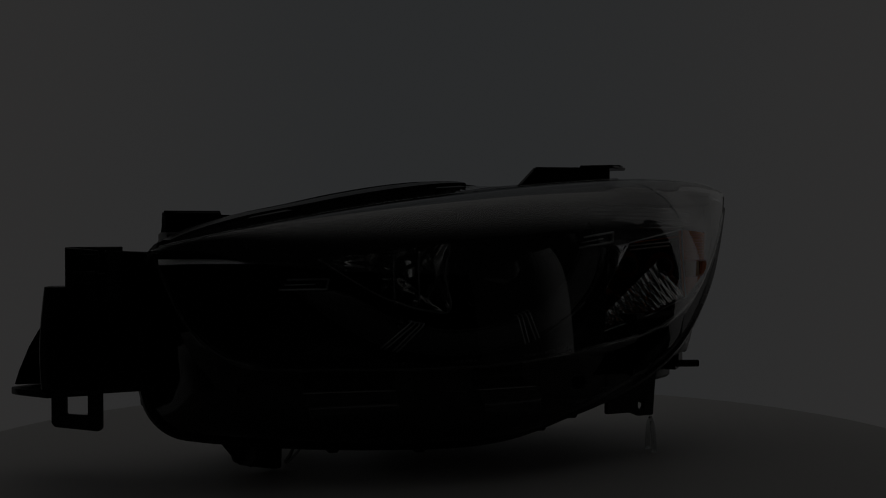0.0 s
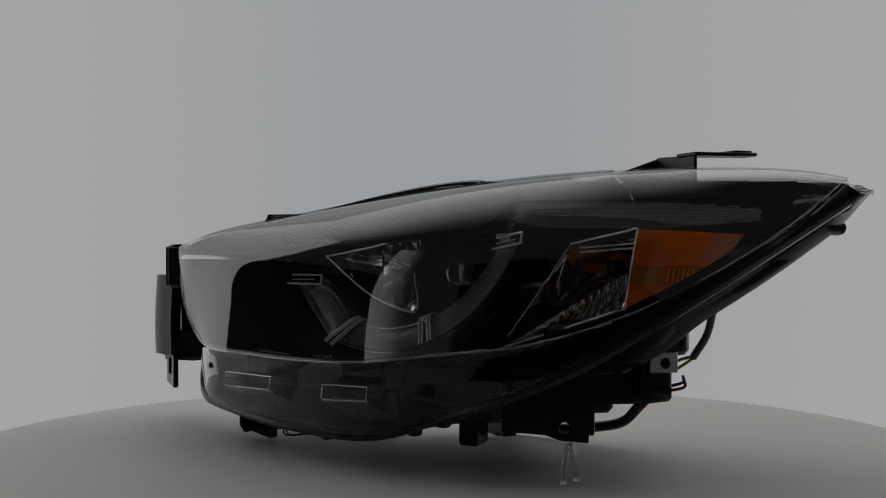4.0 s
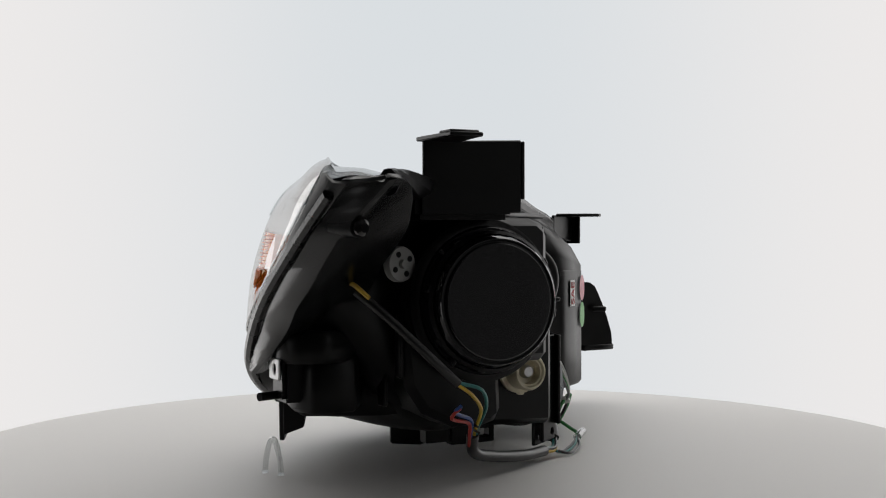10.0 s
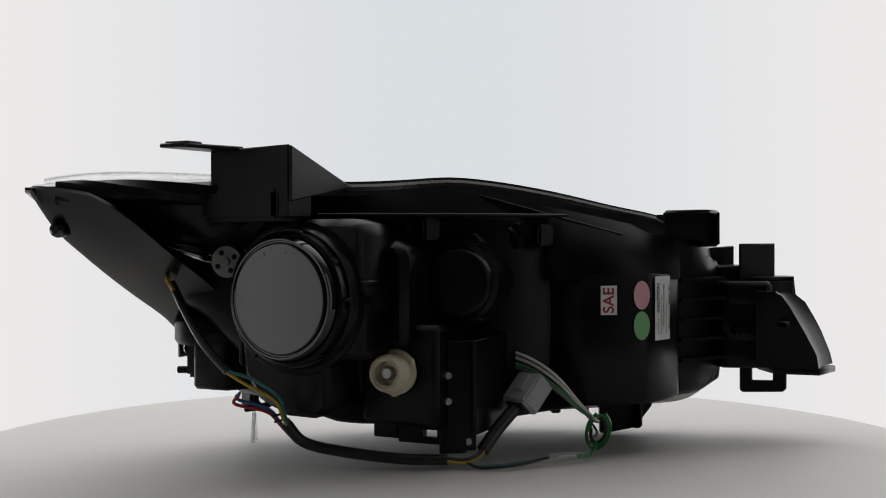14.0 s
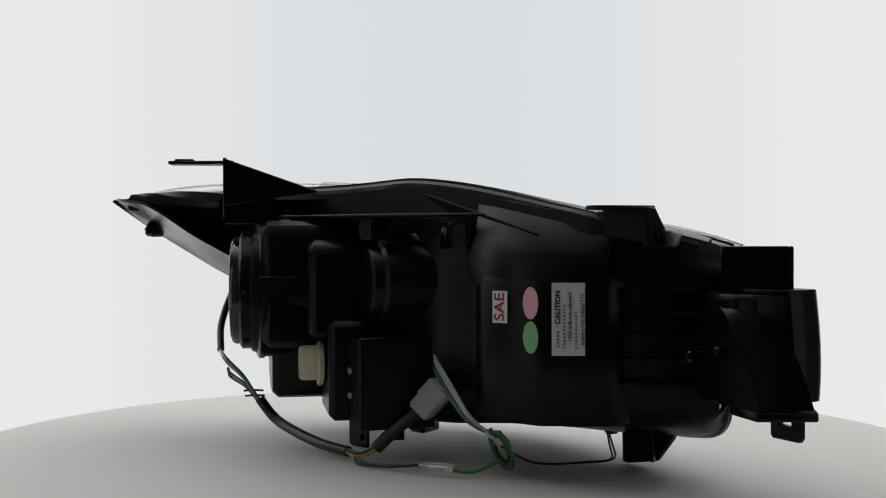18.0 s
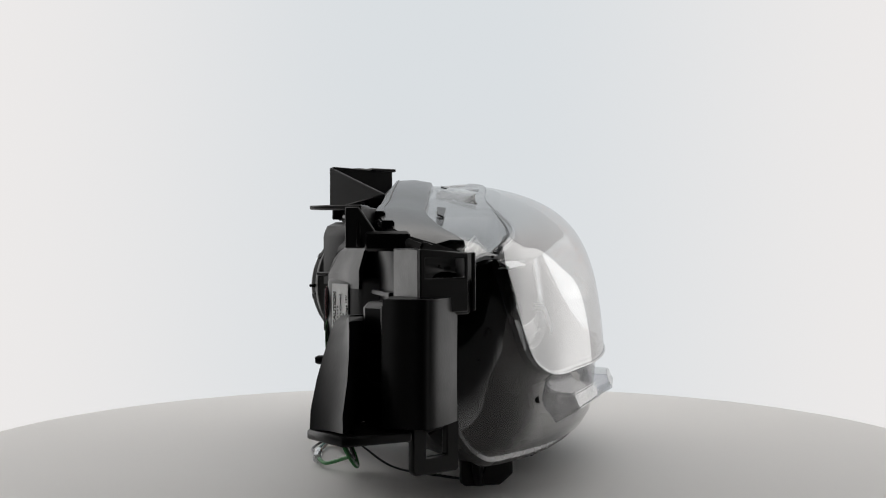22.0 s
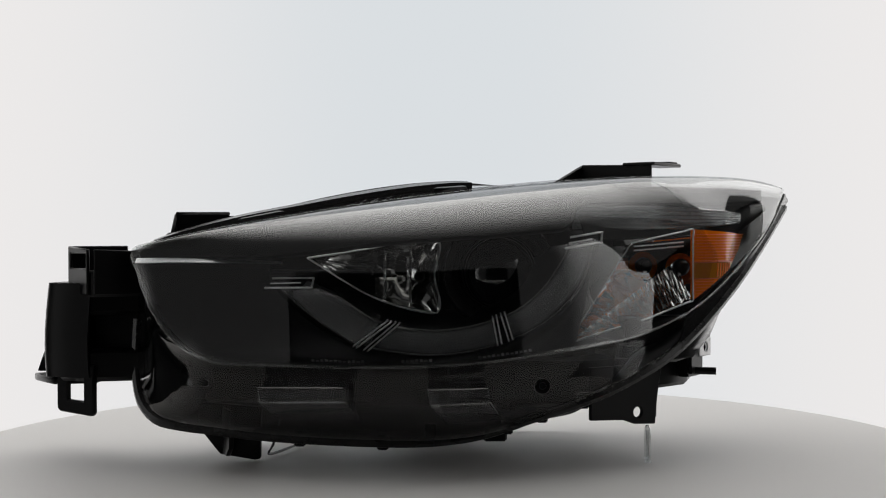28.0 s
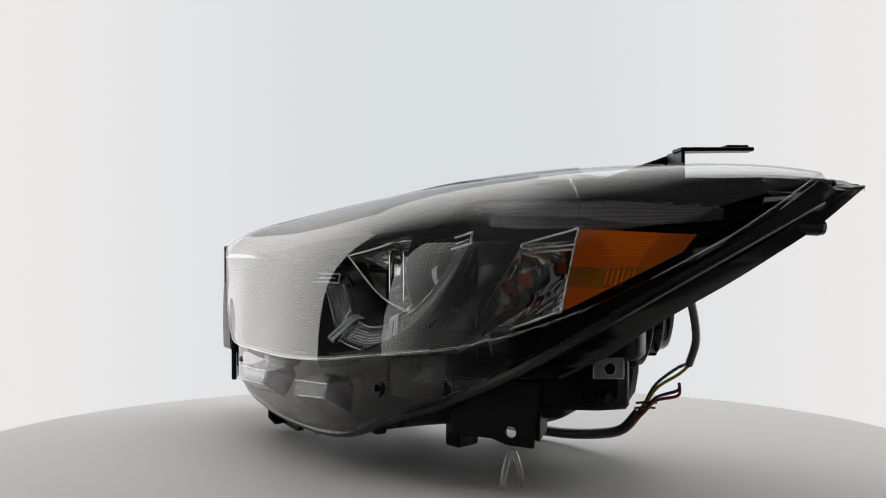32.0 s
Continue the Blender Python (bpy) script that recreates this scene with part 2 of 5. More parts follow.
def fading_glow(name, colour, near, far, axis="Y", start=-0.55, stop=0.15):
    """Diffusion cloth with its light falloff put into the emission: it brightens along one axis, the same on both sides
    of the set.
    """
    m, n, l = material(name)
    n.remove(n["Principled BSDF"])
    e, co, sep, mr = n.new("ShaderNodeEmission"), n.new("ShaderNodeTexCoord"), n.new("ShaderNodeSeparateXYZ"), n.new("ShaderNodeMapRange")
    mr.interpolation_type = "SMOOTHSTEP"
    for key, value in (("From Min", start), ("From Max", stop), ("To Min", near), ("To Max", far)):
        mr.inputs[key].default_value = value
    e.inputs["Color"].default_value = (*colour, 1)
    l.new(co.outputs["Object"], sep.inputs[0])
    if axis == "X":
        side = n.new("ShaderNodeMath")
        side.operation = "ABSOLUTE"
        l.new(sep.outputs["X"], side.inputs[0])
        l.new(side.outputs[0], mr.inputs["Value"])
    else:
        # the bright part of the painted glow draws back towards both sides
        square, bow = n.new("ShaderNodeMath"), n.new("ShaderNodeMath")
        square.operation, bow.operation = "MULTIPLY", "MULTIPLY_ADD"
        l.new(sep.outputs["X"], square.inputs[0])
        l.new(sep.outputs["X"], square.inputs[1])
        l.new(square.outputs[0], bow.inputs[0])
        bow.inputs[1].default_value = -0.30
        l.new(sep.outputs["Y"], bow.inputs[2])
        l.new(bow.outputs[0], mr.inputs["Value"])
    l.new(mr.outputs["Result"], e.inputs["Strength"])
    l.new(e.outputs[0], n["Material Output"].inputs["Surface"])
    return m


SIDEPAPER = glow("side_diffusion_paper", (1.0, 0.985, 0.975), 1.7)
FRONTPAPER = fading_glow("front_diffusion_glow", (1.0, 0.99, 0.98), 0.09, 1.30, "X", 1.30, 1.63)
TOPPAPER = fading_glow("top_diffusion_glow", (1.0, 0.985, 0.965), 0.08, 1.75, "Y", -0.74, 0.42)
GREYWALL = surface("dark_studio_wall", (0.018, 0.018, 0.018), 0.8, bump=0.1, scale=3, grain=80)
studio()

# ---- turntable ----
turntable = thing("turntable", "round matt white turntable top", "turntable")
part("top", lathe([(0.0, -0.02), (0.440, -0.02), (0.444, -0.017), (0.444, -0.002), (0.4425, 0.0), (0.0, 0.0)], (0, 0, 0), (0, 0, 1), 160), TABLE, turntable)
part("pedestal", lathe([(0.0, -0.89), (0.20, -0.89), (0.20, -0.86), (0.08, -0.84), (0.08, -0.02), (0.0, -0.02)], (0, 0, 0), (0, 0, 1), 40), SATIN, turntable)

# ---- headlight ----
lamp = thing("car_headlight", "black car headlight unit with clear lens on the turntable", "headlight")

CREASE = [(-.257, -.085, .172), (-.248, -.089, .150), (-.239, -.094, .130), (-.230, -.0975, .115), (-.219, -.0995, .104), (-.207, -.1035, .0945), (-.187, -.112, .0885), (-.155, -.119, .0868), (-.12, -.125, .0865), (-.05, -.136, .086), (.02, -.139, .089), (.08, -.128, .096), (.142, -.100, .104), (.182, -.078, .115), (.223, -.041, .134), (.262, .003, .162), (.300, .052, .197), (.324, .090, .229)]
BROW = [(-.253, -.083, .180), (-.222, -.088, .187), (-.179, -.080, .196), (-.135, -.066, .204), (-.089, -.053, .212), (-.042, -.042, .219), (.031, -.033, .228), (.103, -.020, .235), (.18, .008, .240), (.25, .045, .241), (.295, .076, .239), (.325, .098, .233)]
RIDGE = [(-.262, -.060, .172), (-.235, -.010, .188), (-.188, .018, .203), (-.145, .022, .2115), (-.096, .028, .222), (-.045, .034, .2305), (.0, .042, .2345), (.035, .050, .232), (.088, .070, .229), (.20, .095, .229), (.28, .120, .228), (.331, .141, .225)]
SKIRT = [(-.262, -.045, .168), (-.262, -.040, .130), (-.263, -.045, .077), (-.256, -.055, .050), (-.240, -.066, .036), (-.200, -.076, .031), (-.150, -.088, .027), (-.091, -.100, .025), (-.02, -.110, .025), (.028, -.112, .031), (.064, -.112, .043), (.095, -.109, .052), (.141, -.096, .068), (.193, -.068, .095), (.247, -.016, .139), (.29, .042, .18), (.331, .105, .222)]
N = 72


def fair(curve, passes):
    """Smooths the small waves out of a curve; its ends stay."""
    for _ in range(passes):
        curve = [curve[0]] + [0.25 * a + 0.5 * b + 0.25 * c for a, b, c in zip(curve, curve[1:], curve[2:])] + [curve[-1]]
    return curve


crease, brow, ridge, skirt = (fair(catmull(c, N), k) for c, k in ((CREASE, 2), (BROW, 6), (RIDGE, 2), (SKIRT, 1)))
# the line along which the lens folds from its front to its side: z, x
FOLD = [(.09, .172), (.11, .183), (.13, .196), (.147, .208), (.173, .214), (.196, .215), (.22, .203), (.233, .186), (.245, .15)]


def by_x(curve, x):
    """The point of a curve at that x."""
    for a, b in zip(curve, curve[1:]):
        if a.x <= x <= b.x:
            return a.lerp(b, (x - a.x) / max(1e-9, b.x - a.x))
    return curve[0] if x < curve[0].x else curve[-1]


def lens_section(i, v):
    """A point of the plain section of the lens at station i."""
    b, t = crease[i], brow[i]
    h = t.z - b.z
    flat = Vector((t.x - b.x, t.y - b.y, 0))
    g = 0.70 * min(1, max(0, (i / N - 0.50) / 0.30))
    c1 = b + Vector((0, 0, (0.63 - 0.18 * g) * h)) + flat * (0.03 + 0.15 * g)
    c2 = t - flat * (0.80 - 0.32 * g)
    c2.z = b.z + 0.97 * h
    w = 1 - v
    return b * w ** 3 + c1 * 3 * w * w * v + c2 * 3 * w * v * v + t * v ** 3


COLS = 32


def lens_sheet():
    """The sections, faired along the length of the lens and folded along FOLD."""
    sheet = [[lens_section(i, j / COLS) for j in range(COLS + 1)] for i in range(N)]
    for _ in range(10):
        new_sheet = [r[:] for r in sheet]
        for i in range(1, N - 1):
            for j in range(1, COLS):
                k = 0.5 * min(1, 5 * j / COLS, 5 * (COLS - j) / COLS)
                new_sheet[i][j] = sheet[i][j].lerp((sheet[i - 1][j] + sheet[i + 1][j]) / 2, k)
        sheet = new_sheet
    zs, xs = zip(*FOLD)
    for r in sheet:
        for j, p in enumerate(r):
            v = j / COLS
            tent = max(0.0, 1 - abs(p.x - float(np.interp(p.z, zs, xs))) / 0.05)
            r[j] = p + Vector((0.6, -0.8, 0.25)) * (0.0042 * tent * min(1, 5 * v + .2) * min(1, 6 * (1 - v)))
    return sheet


SHEET = lens_sheet()


def lens_point(i, v):
    """A point of the outer lens: i along its length, v from the crease up to the brow."""
    j = min(COLS - 1, int(v * COLS))
    return SHEET[i][j].lerp(SHEET[i][j + 1], v * COLS - j)


def lens():
    ob = part("lens", thick(grid(SHEET), 0.0025, 1), [LENS, INNER], lamp, "clear glossy outer lens", angle=60)
    ob.visible_shadow = False
    # clear strip behind the brow
    rows = []
    for i in range(N):
        a, b = brow[i], ridge[i]
        m = a.lerp(b, 0.5)
        m.z += 0.001
        rows.append([a, a.lerp(b, 0.1) - Vector((0, 0, 0.004)), m - Vector((0, 0, 0.002)), b - Vector((0, 0, 0.002))])
    cut = next(i for i, r in enumerate(rows) if r[0].x > .168)
    for piece, mats, words_ in ((rows[:cut + 1], [FLANGE, INNER], "smoky flange on top of the lens"), (rows[cut:], [LENS, INNER], "clear flange on top of the lens")):
        ob = part("lens_top_flange", thick(grid(piece), 0.0025, 1), mats, lamp, words_, angle=60)
        ob.visible_shadow = False
    # two dark wedge slots and a row of fine ribs in the flange
    for x, long, f in ((-.178, .040, .50), (-.010, .030, .45)):
        p, q = by_x(brow, x).lerp(by_x(ridge, x), f), by_x(brow, x + long).lerp(by_x(ridge, x + long), f - .04)
        ex = (q - p).normalized()
        part("flange_slot", plate([(0, 0), (long, .001), (long * .9, .008), (long * .12, .005)], p + Vector((0, 0, .0012)), ex, (0, 1, .22), 0.0012, bevel=.0003), LINER, lamp, "dark wedge slot in the flange")
    for k in range(16):
        x = -.075 + .0105 * k
        a, b = by_x(brow, x), by_x(ridge, x + .012)
        part("flange_rib", tube([a.lerp(b, .12) + Vector((0, 0, -.0010)), a.lerp(b, .3) + Vector((0, 0, -.0010)), a.lerp(b, .55) + Vector((0, 0, -.0008))], .00055, 6, 8), EDGELIT, lamp, "fine clear rib on the flange")
    # clear skirt below the crease
    rows = []
    for i in range(N):
        a, b = crease[i], skirt[i]
        d = b - a
        r = [a]
        for f, g in ((0.16, 0.06), (0.24, 0.16), (0.30, 0.45), (0.42, 0.80), (0.66, 0.97)):
            q = a + Vector((d.x * f, d.y * f, d.z * g))
            r.append(q)
        rows.append(r + [b])
    lined = [[p + Vector((.004, .005, .001)) for p in r] for r in rows if r[0].x < -.176]
    part("skirt_liner", thick(grid(lined), 0.002), LINER, lamp, "black liner behind the end of the skirt", angle=60)
    cut = next(i for i, r in enumerate(rows) if r[0].x > .135)
    ob = part("lens_skirt", thick(grid(rows[:cut + 1]), 0.003, 1), [SKIRTCLEAR, INNER], lamp, "smoky clear lower skirt of the lens", angle=60)
    ob.visible_shadow = False
    ob = part("lens_skirt", thick(grid(rows[cut:]), 0.0025, 1), [SMOKED, INNER], lamp, "clear lower skirt towards the tail", angle=60)
    ob.visible_shadow = False
    part("lens_top_edge", tube([p + Vector((0, 0, .0003)) for p in brow[::3]] + [brow[-1]], 0.0008, 8, 90), RIBCLEAR, lamp, "rounded clear upper edge of the lens")
    # rounded upper end of the fold
    zs, xs = zip(*FOLD)
    line = []
    for k in range(12):
        z = .204 + .0028 * k
        level = []
        for r in SHEET:
            q = sorted(r, key=lambda p: p.z)
            if q[0].z <= z <= q[-1].z:
                level.append((float(np.interp(z, [p.z for p in q], [p.x for p in q])), float(np.interp(z, [p.z for p in q], [p.y for p in q]))))
        level.sort()
        x = float(np.interp(z, zs, xs))
        if len(level) > 3:
            line.append(Vector((x, float(np.interp(x, *zip(*level))), z)))
    line = fair(line, 3)
    part("fold_edge", tube([p + Vector((.0003, -.0004, .0003)) for p in line], 0.0007, 6, 40), RIBCLEAR, lamp, "rounded clear fold of the lens")
    # bead along the crease
    part("lens_bead", tube([p + Vector((0, -0.0005, 0)) for p in crease[2:-1:3]], 0.0009, 8, 90), RIBCLEAR, lamp)


EDGELIT = clear("rounded_clear_edge", (0.6, 0.6, 0.6), 0.2, base=0.15, power=1.5, milk=0.20, milk_colour=(0.6, 0.61, 0.62))
FLANGE = clear("smoky_flange_plastic", (0.62, 0.62, 0.63), 0.06, base=0.06, power=2.7)
LINER = surface("black_liner", (0.003, 0.003, 0.0034), 0.30, vary=0.2, bump=0.0, spec=0.25)
BAND = surface("glossy_black_band", (0.006, 0.006, 0.0065), 0.24, vary=0.2, bump=0.0, rough_vary=0.04, spec=0.4)
SKIRTCLEAR = clear("smoky_skirt_plastic", (0.48, 0.48, 0.49), 0.04, base=0.045, power=2.9)
SMOKED = clear("smoky_clear_plastic", (0.80, 0.80, 0.80), 0.04, base=0.045, power=4.4)
lens()

# moulded boxes on the skirt
def lens_step(x0, x1):
    """A clear wedge that stands out of the skirt under the crease."""
    ya, yb = by_x(crease, x0).y, by_x(crease, x1).y
    front = [Vector((x0, ya - .004, .0695)), Vector((x1, yb - .004, .0705)), Vector((x1 + .002, yb - .008, .060)), Vector((x0 + .003, ya - .008, .058)), Vector((x0 + .016, ya + .020, .040)), Vector((x1 + .012, yb + .018, .043))]
    back = [Vector((x0, ya + .030, .0715)), Vector((x1, yb + .030, .0725))]
    bm = bmesh.new()
    v = [bm.verts.new(q) for q in front + back]
    for f in ((0, 1, 2, 3), (3, 2, 5, 4), (6, 7, 1, 0), (6, 0, 3, 4), (7, 5, 2, 1)):
        bm.faces.new([v[k] for k in f])
    soften(bm, .0012, 2)
    ob = part("lens_step", thick(bm, 0.0016, 1), [STEPCLEAR, INNER], lamp, "clear moulded step on the skirt")
    ob.visible_shadow = False
    for loop in ((front[0], front[1]), (front[3], front[2]), (front[0], front[3], front[4]), (front[1], front[2], front[5])):
        pts = [p.lerp(q, k / 3) for p, q in zip(loop, loop[1:]) for k in range(3)] + [loop[-1]]
        part("step_edge", tube(pts, .0005, 6), RIBCLEAR, ob)


STEPCLEAR = clear("clear_moulded_step", (0.85, 0.85, 0.86), 0.08, base=0.045, power=4.4, milk=0.05, milk_colour=(0.6, 0.6, 0.61))
lens_step(-.148, -.080)
lens_step(-.014, .033)
for x in (-0.193, 0.0766):
    c = by_x(crease, x)
    s = by_x(skirt, x)
    part("screw_boss", lathe([(0.0, 0.004), (0.0025, 0.004), (0.003, 0.0), (0.006, 0.0), (0.0065, -0.003), (0.0, -0.003)], (c.x, c.lerp(s, 0.35).y, 0.070), (0, -1, 0.15), 20), BLACK, lamp)

# ---- housing ----
BACKS = [(-.262, .055, .165, -.03), (-.235, .045, .168, -.005), (-.20, .042, .165, .012), (-.168, .042, .168, .03), (-.10, .036, .178, .04), (-.05, .032, .19, .055), (-.01, .03, .20, .056), (.04, .03, .21, .062), (.09, .032, .214, .066), (.14, .046, .216, .062), (.18, .088, .216, .046), (.22, .130, .215, .036), (.26, .152, .216, .054), (.30, .187, .218, .092), (.331, .217, .222, .13)]


def housing():
    rows = []
    for k in range(60):
        x = -.262 + (.311 + .262) * k / 59
        a = by_x([Vector(p) for p in BACKS_CURVE], x)
        zb, zt, yb = a.y, a.z, by_x(BACK_Y, x).y
        lo, hi = by_x(skirt[8:], x), by_x(ridge, x)
        pts = [lo + Vector((0, 0.002, -0.001)), Vector((x, lo.y + 0.25 * (yb - lo.y), min(lo.z, zb + 0.01))), Vector((x, lo.y + 0.7 * (yb - lo.y), zb)), Vector((x, yb - 0.004, zb + 0.004)), Vector((x, yb, zb + 0.4 * (zt - zb))),
               Vector((x, yb, zt - 0.25 * (zt - zb))), Vector((x, yb - 0.3 * (yb - hi.y), zt)), hi + Vector((0, 0.003, -0.012)), hi + Vector((0, 0.001, 0.001)), hi + Vector((0, -0.004, 0.0012)), hi + Vector((0, -0.005, -0.006))]
        g = min(1, max(0, (x - .10) / .06)) * min(1, max(0, (.30 - x) / .06))
        pts[1] = pts[1].lerp(lo + Vector((0, 0.016, 0.014)), g)
        pts[2] = pts[2].lerp(Vector((x, lo.y + 0.45 * (yb - lo.y), max(zb, lo.z + 0.012))), g)
        for _ in range(2):
            q = [pts[0]]
            for s, t in zip(pts, pts[1:]):
                q += [s.lerp(t, 0.25), s.lerp(t, 0.75)]
            pts = q + [pts[-1]]
        rows.append(resample(pts, 40))
    part("housing", thick(grid(rows), -0.003), BLACK, lamp, "matt black moulded rear housing", angle=30)


BACKS_CURVE = catmull([(b[0], b[1], b[2]) for b in BACKS], 120)
BACK_Y = catmull([(b[0], b[3], 0) for b in BACKS], 120)
housing()
for x in (-.118, -.050, .050, .078, .112):
    p = by_x(skirt[8:], x)
    part("skirt_clip", block((x - .005, p.y + .004, p.z - .0085), (x + .004, p.y + .014, p.z + .004), bevel=0.001), BLACK, lamp)
# sealing rim under the skirt
part("rim", tube([p + Vector((0, 0.001, -0.0015)) for p in skirt[4:-1:2]], 0.0045, 8, 120), GASKET, lamp, "black sealant bead round the lens")
part("top_rim", tube([p + Vector((0, 0.0, -0.002)) for p in ridge[4:46:2]], 0.0042, 8, 90), GASKET, lamp)
rows = [[r + Vector((0, .001, .0018)), r.lerp(q, .2) + Vector((0, 0, .0038)), r.lerp(q, .36) + Vector((0, 0, .0030)), r.lerp(q, .38) + Vector((0, 0, -.001))] for r, q in zip(ridge[3:36], brow[3:36])]
part("rim_band", thick(grid(rows), -0.0015), BAND, lamp, "black band along the top rim", angle=50)
for i in (9, 12):
    p = ridge[i]
    part("rim_clip", block((p.x - .006, p.y - .005, p.z - .002), (p.x + .006, p.y + .004, p.z + .0052), 10, bevel=0.001), BLACK, lamp)
# solid tail behind the lens, down to its lower edge
KEEL = catmull([(.208, -.050, .084), (.228, -.022, .100), (.244, .005, .120), (.264, .028, .138), (.281, .052, .1545), (.300, .078, .1745), (.316, .104, .194), (.328, .142, .222)], 40)
rows = []
for p in KEEL:
    s = min(skirt[36:], key=lambda q: abs(q.z - p.z))
    back = Vector((p.x - .040, p.y + .045, min(.214, p.z + .030)))
    r = by_x(ridge, min(.329, max(p.x, .20)))
    back = back.lerp(r, max(0, (p.x - .29) / .04))
    rows.append([s + Vector((-.001, .004, .001)), s.lerp(p, .45) + Vector((.003, -.002, .001)), p + Vector((.001, -.003, .002)), p, p + Vector((-.003, .004, .001)), p.lerp(back, .6), back])
part("tail_body", thick(grid(rows), 0.003), BAND, lamp, "black tail of the housing", angle=40)
# tail wedge behind the lens
rows = []
for i in range(int(N * 0.70), N):
    s, b, r = skirt[i], crease[i], ridge[i]
    rows.append([b + Vector((0.001, 0.004, -0.001)), s, s + Vector((0.002, 0.010, 0.0)), r.lerp(s, 0.3) + Vector((0.001, 0.006, 0)), r])
part("tail_flange", thick(grid(rows), 0.002), BAND, lamp, "black flange round the tail of the lens")

# ---- inside the lens ----
DRL_OUT = [(-.141, -.038, .1436), (-.121, -.045, .127), (-.094, -.056, .109), (-.067, -.070, .097), (-.022, -.075, .0905), (.006, -.080, .0915), (.038, -.083, .098), (.071, -.082, .111), (.094, -.078, .127), (.113, -.073, .150), (.123, -.067, .180)]
DRL_IN = [(-.107, -.038, .1432), (-.092, -.044, .138), (-.075, -.052, .128), (-.056, -.060, .117), (-.020, -.068, .1105), (.006, -.073, .1115), (.033, -.077, .117), (.060, -.076, .128), (.080, -.072, .144), (.097, -.066, .167), (.104, -.062, .182)]
M = 64
drl_out, drl_in = catmull(DRL_OUT, M), catmull(DRL_IN, M)
RIB_A, RIB_B = (min(range(M), key=lambda i: abs(drl_out[i].x + drl_in[i].x - 2 * x)) for x in (-.057, .046))


def bezel():
    # upper brow panel under the lens
    edge = catmull([(-.257, 0, .1755), (-.19, 0, .176), (-.14, 0, .177), (-.06, 0, .186), (0, 0, .191), (.06, 0, .195), (.100, 0, .2005), (.118, 0, .2185), (.2, 0, .2205), (.28, 0, .2240), (.325, 0, .2290)], 80)
    rows = []
    for i in range(N):
        x = lens_point(i, 0.6).x
        if x > .302:
            break
        z, v0 = by_x(edge, x).z, 0.0
        while v0 < 0.93 and lens_point(i, v0).z < z:
            v0 += 0.01
        v1 = 0.97
        while x > .16 and v1 > v0 + 0.05 and lens_point(i, v1).z > .2315:
            v1 -= 0.01
        inward = Vector((0.0, 0.011, -0.004))
        r = [lens_point(i, v0 + (v1 - v0) * j / 12) + inward * (1 if j < 11 else 0.5) for j in range(13)]
        r = [r[0] + Vector((0, 0.05 if x < .10 else 0.03, -0.002)), r[0] + Vector((0, 0.004, -0.002))] + r
        rows.append(r)
    part("brow_panel", thick(grid(rows[1:-1]), 0.002), BROWBLACK, lamp, "satin black upper bezel", angle=50)
    # black side panel behind the strip and beside the amber panel
    rows = []
    for i in range(1, N - 1):
        x = lens_point(i, 0.6).x
        if not .120 < x < .303:
            continue
        f = min(1, max(0, (x - .258) / .02))
        z0 = .1945 * (1 - f) + (crease[i].z + .012) * f
        z1 = max(.2315, z0 + .004)
        r = []
        for k in range(9):
            z, v = z0 + (min(z1, .2315) - z0) * k / 8, 0.0
            while v < 0.95 and lens_point(i, v).z < z:
                v += 0.01
            nrm = (lens_point(i + 1, v) - lens_point(i - 1, v)).cross(lens_point(i, v + .03) - lens_point(i, max(0, v - .03))).normalized()
            if nrm.y > 0:
                nrm = -nrm
            r.append(lens_point(i, v) - nrm * 0.021)
        rows.append(r)
    part("side_bezel", thick(grid(rows), 0.002), BROWBLACK, lamp, "satin black side bezel", angle=50)
    # lower panel from the lens edge in to the light guide
    inner = catmull([(-.150, -.030, .167), (-.150, -.032, .150), (-.128, -.040, .126), (-.100, -.052, .107), (-.067, -.068, .0955), (-.022, -.074, .0895), (.02, -.080, .092), (.06, -.083, .105), (.097, -.079, .127), (.117, -.074, .15), (.128, -.066, .19)], 50)
    outer = catmull([p + Vector((0, 0.006, 0.001)) for p in crease if p.x < .108], 50)
    rows = [[b.lerp(a, k / 8) + Vector((0, 0, -0.004 * math.sin(math.pi * k / 8))) for k in range(9)] for a, b in zip(outer, inner)]
    part("lower_bezel", thick(grid(rows), 0.002), SATIN, lamp, "black lower bezel round the light guide", angle=50)
    # dark bowl behind the lamps
    rows = []
    for k in range(6):
        f = k / 5
        rows.append([p.lerp(Vector((0.0 + 0.5 * p.x, 0.035, 0.155 + 0.6 * (p.z - 0.155))), f) for p in drl_in])
    part("bowl", thick(grid(rows), 0.002), SATIN, lamp, "black bowl behind the lamps")
    part("back_panel", plate([(-.15, .085), (.145, .085), (.145, .225), (-.02, .225), (-.15, .19)], (0, 0.04, 0), (1, 0, 0), (0, 0, 1), -0.004), SATIN, lamp)


BROWBLACK = surface("satin_grey_black_bezel", (0.006, 0.0062, 0.0068), 0.40, vary=0.1, bump=0.0, spec=0.12)
bezel()


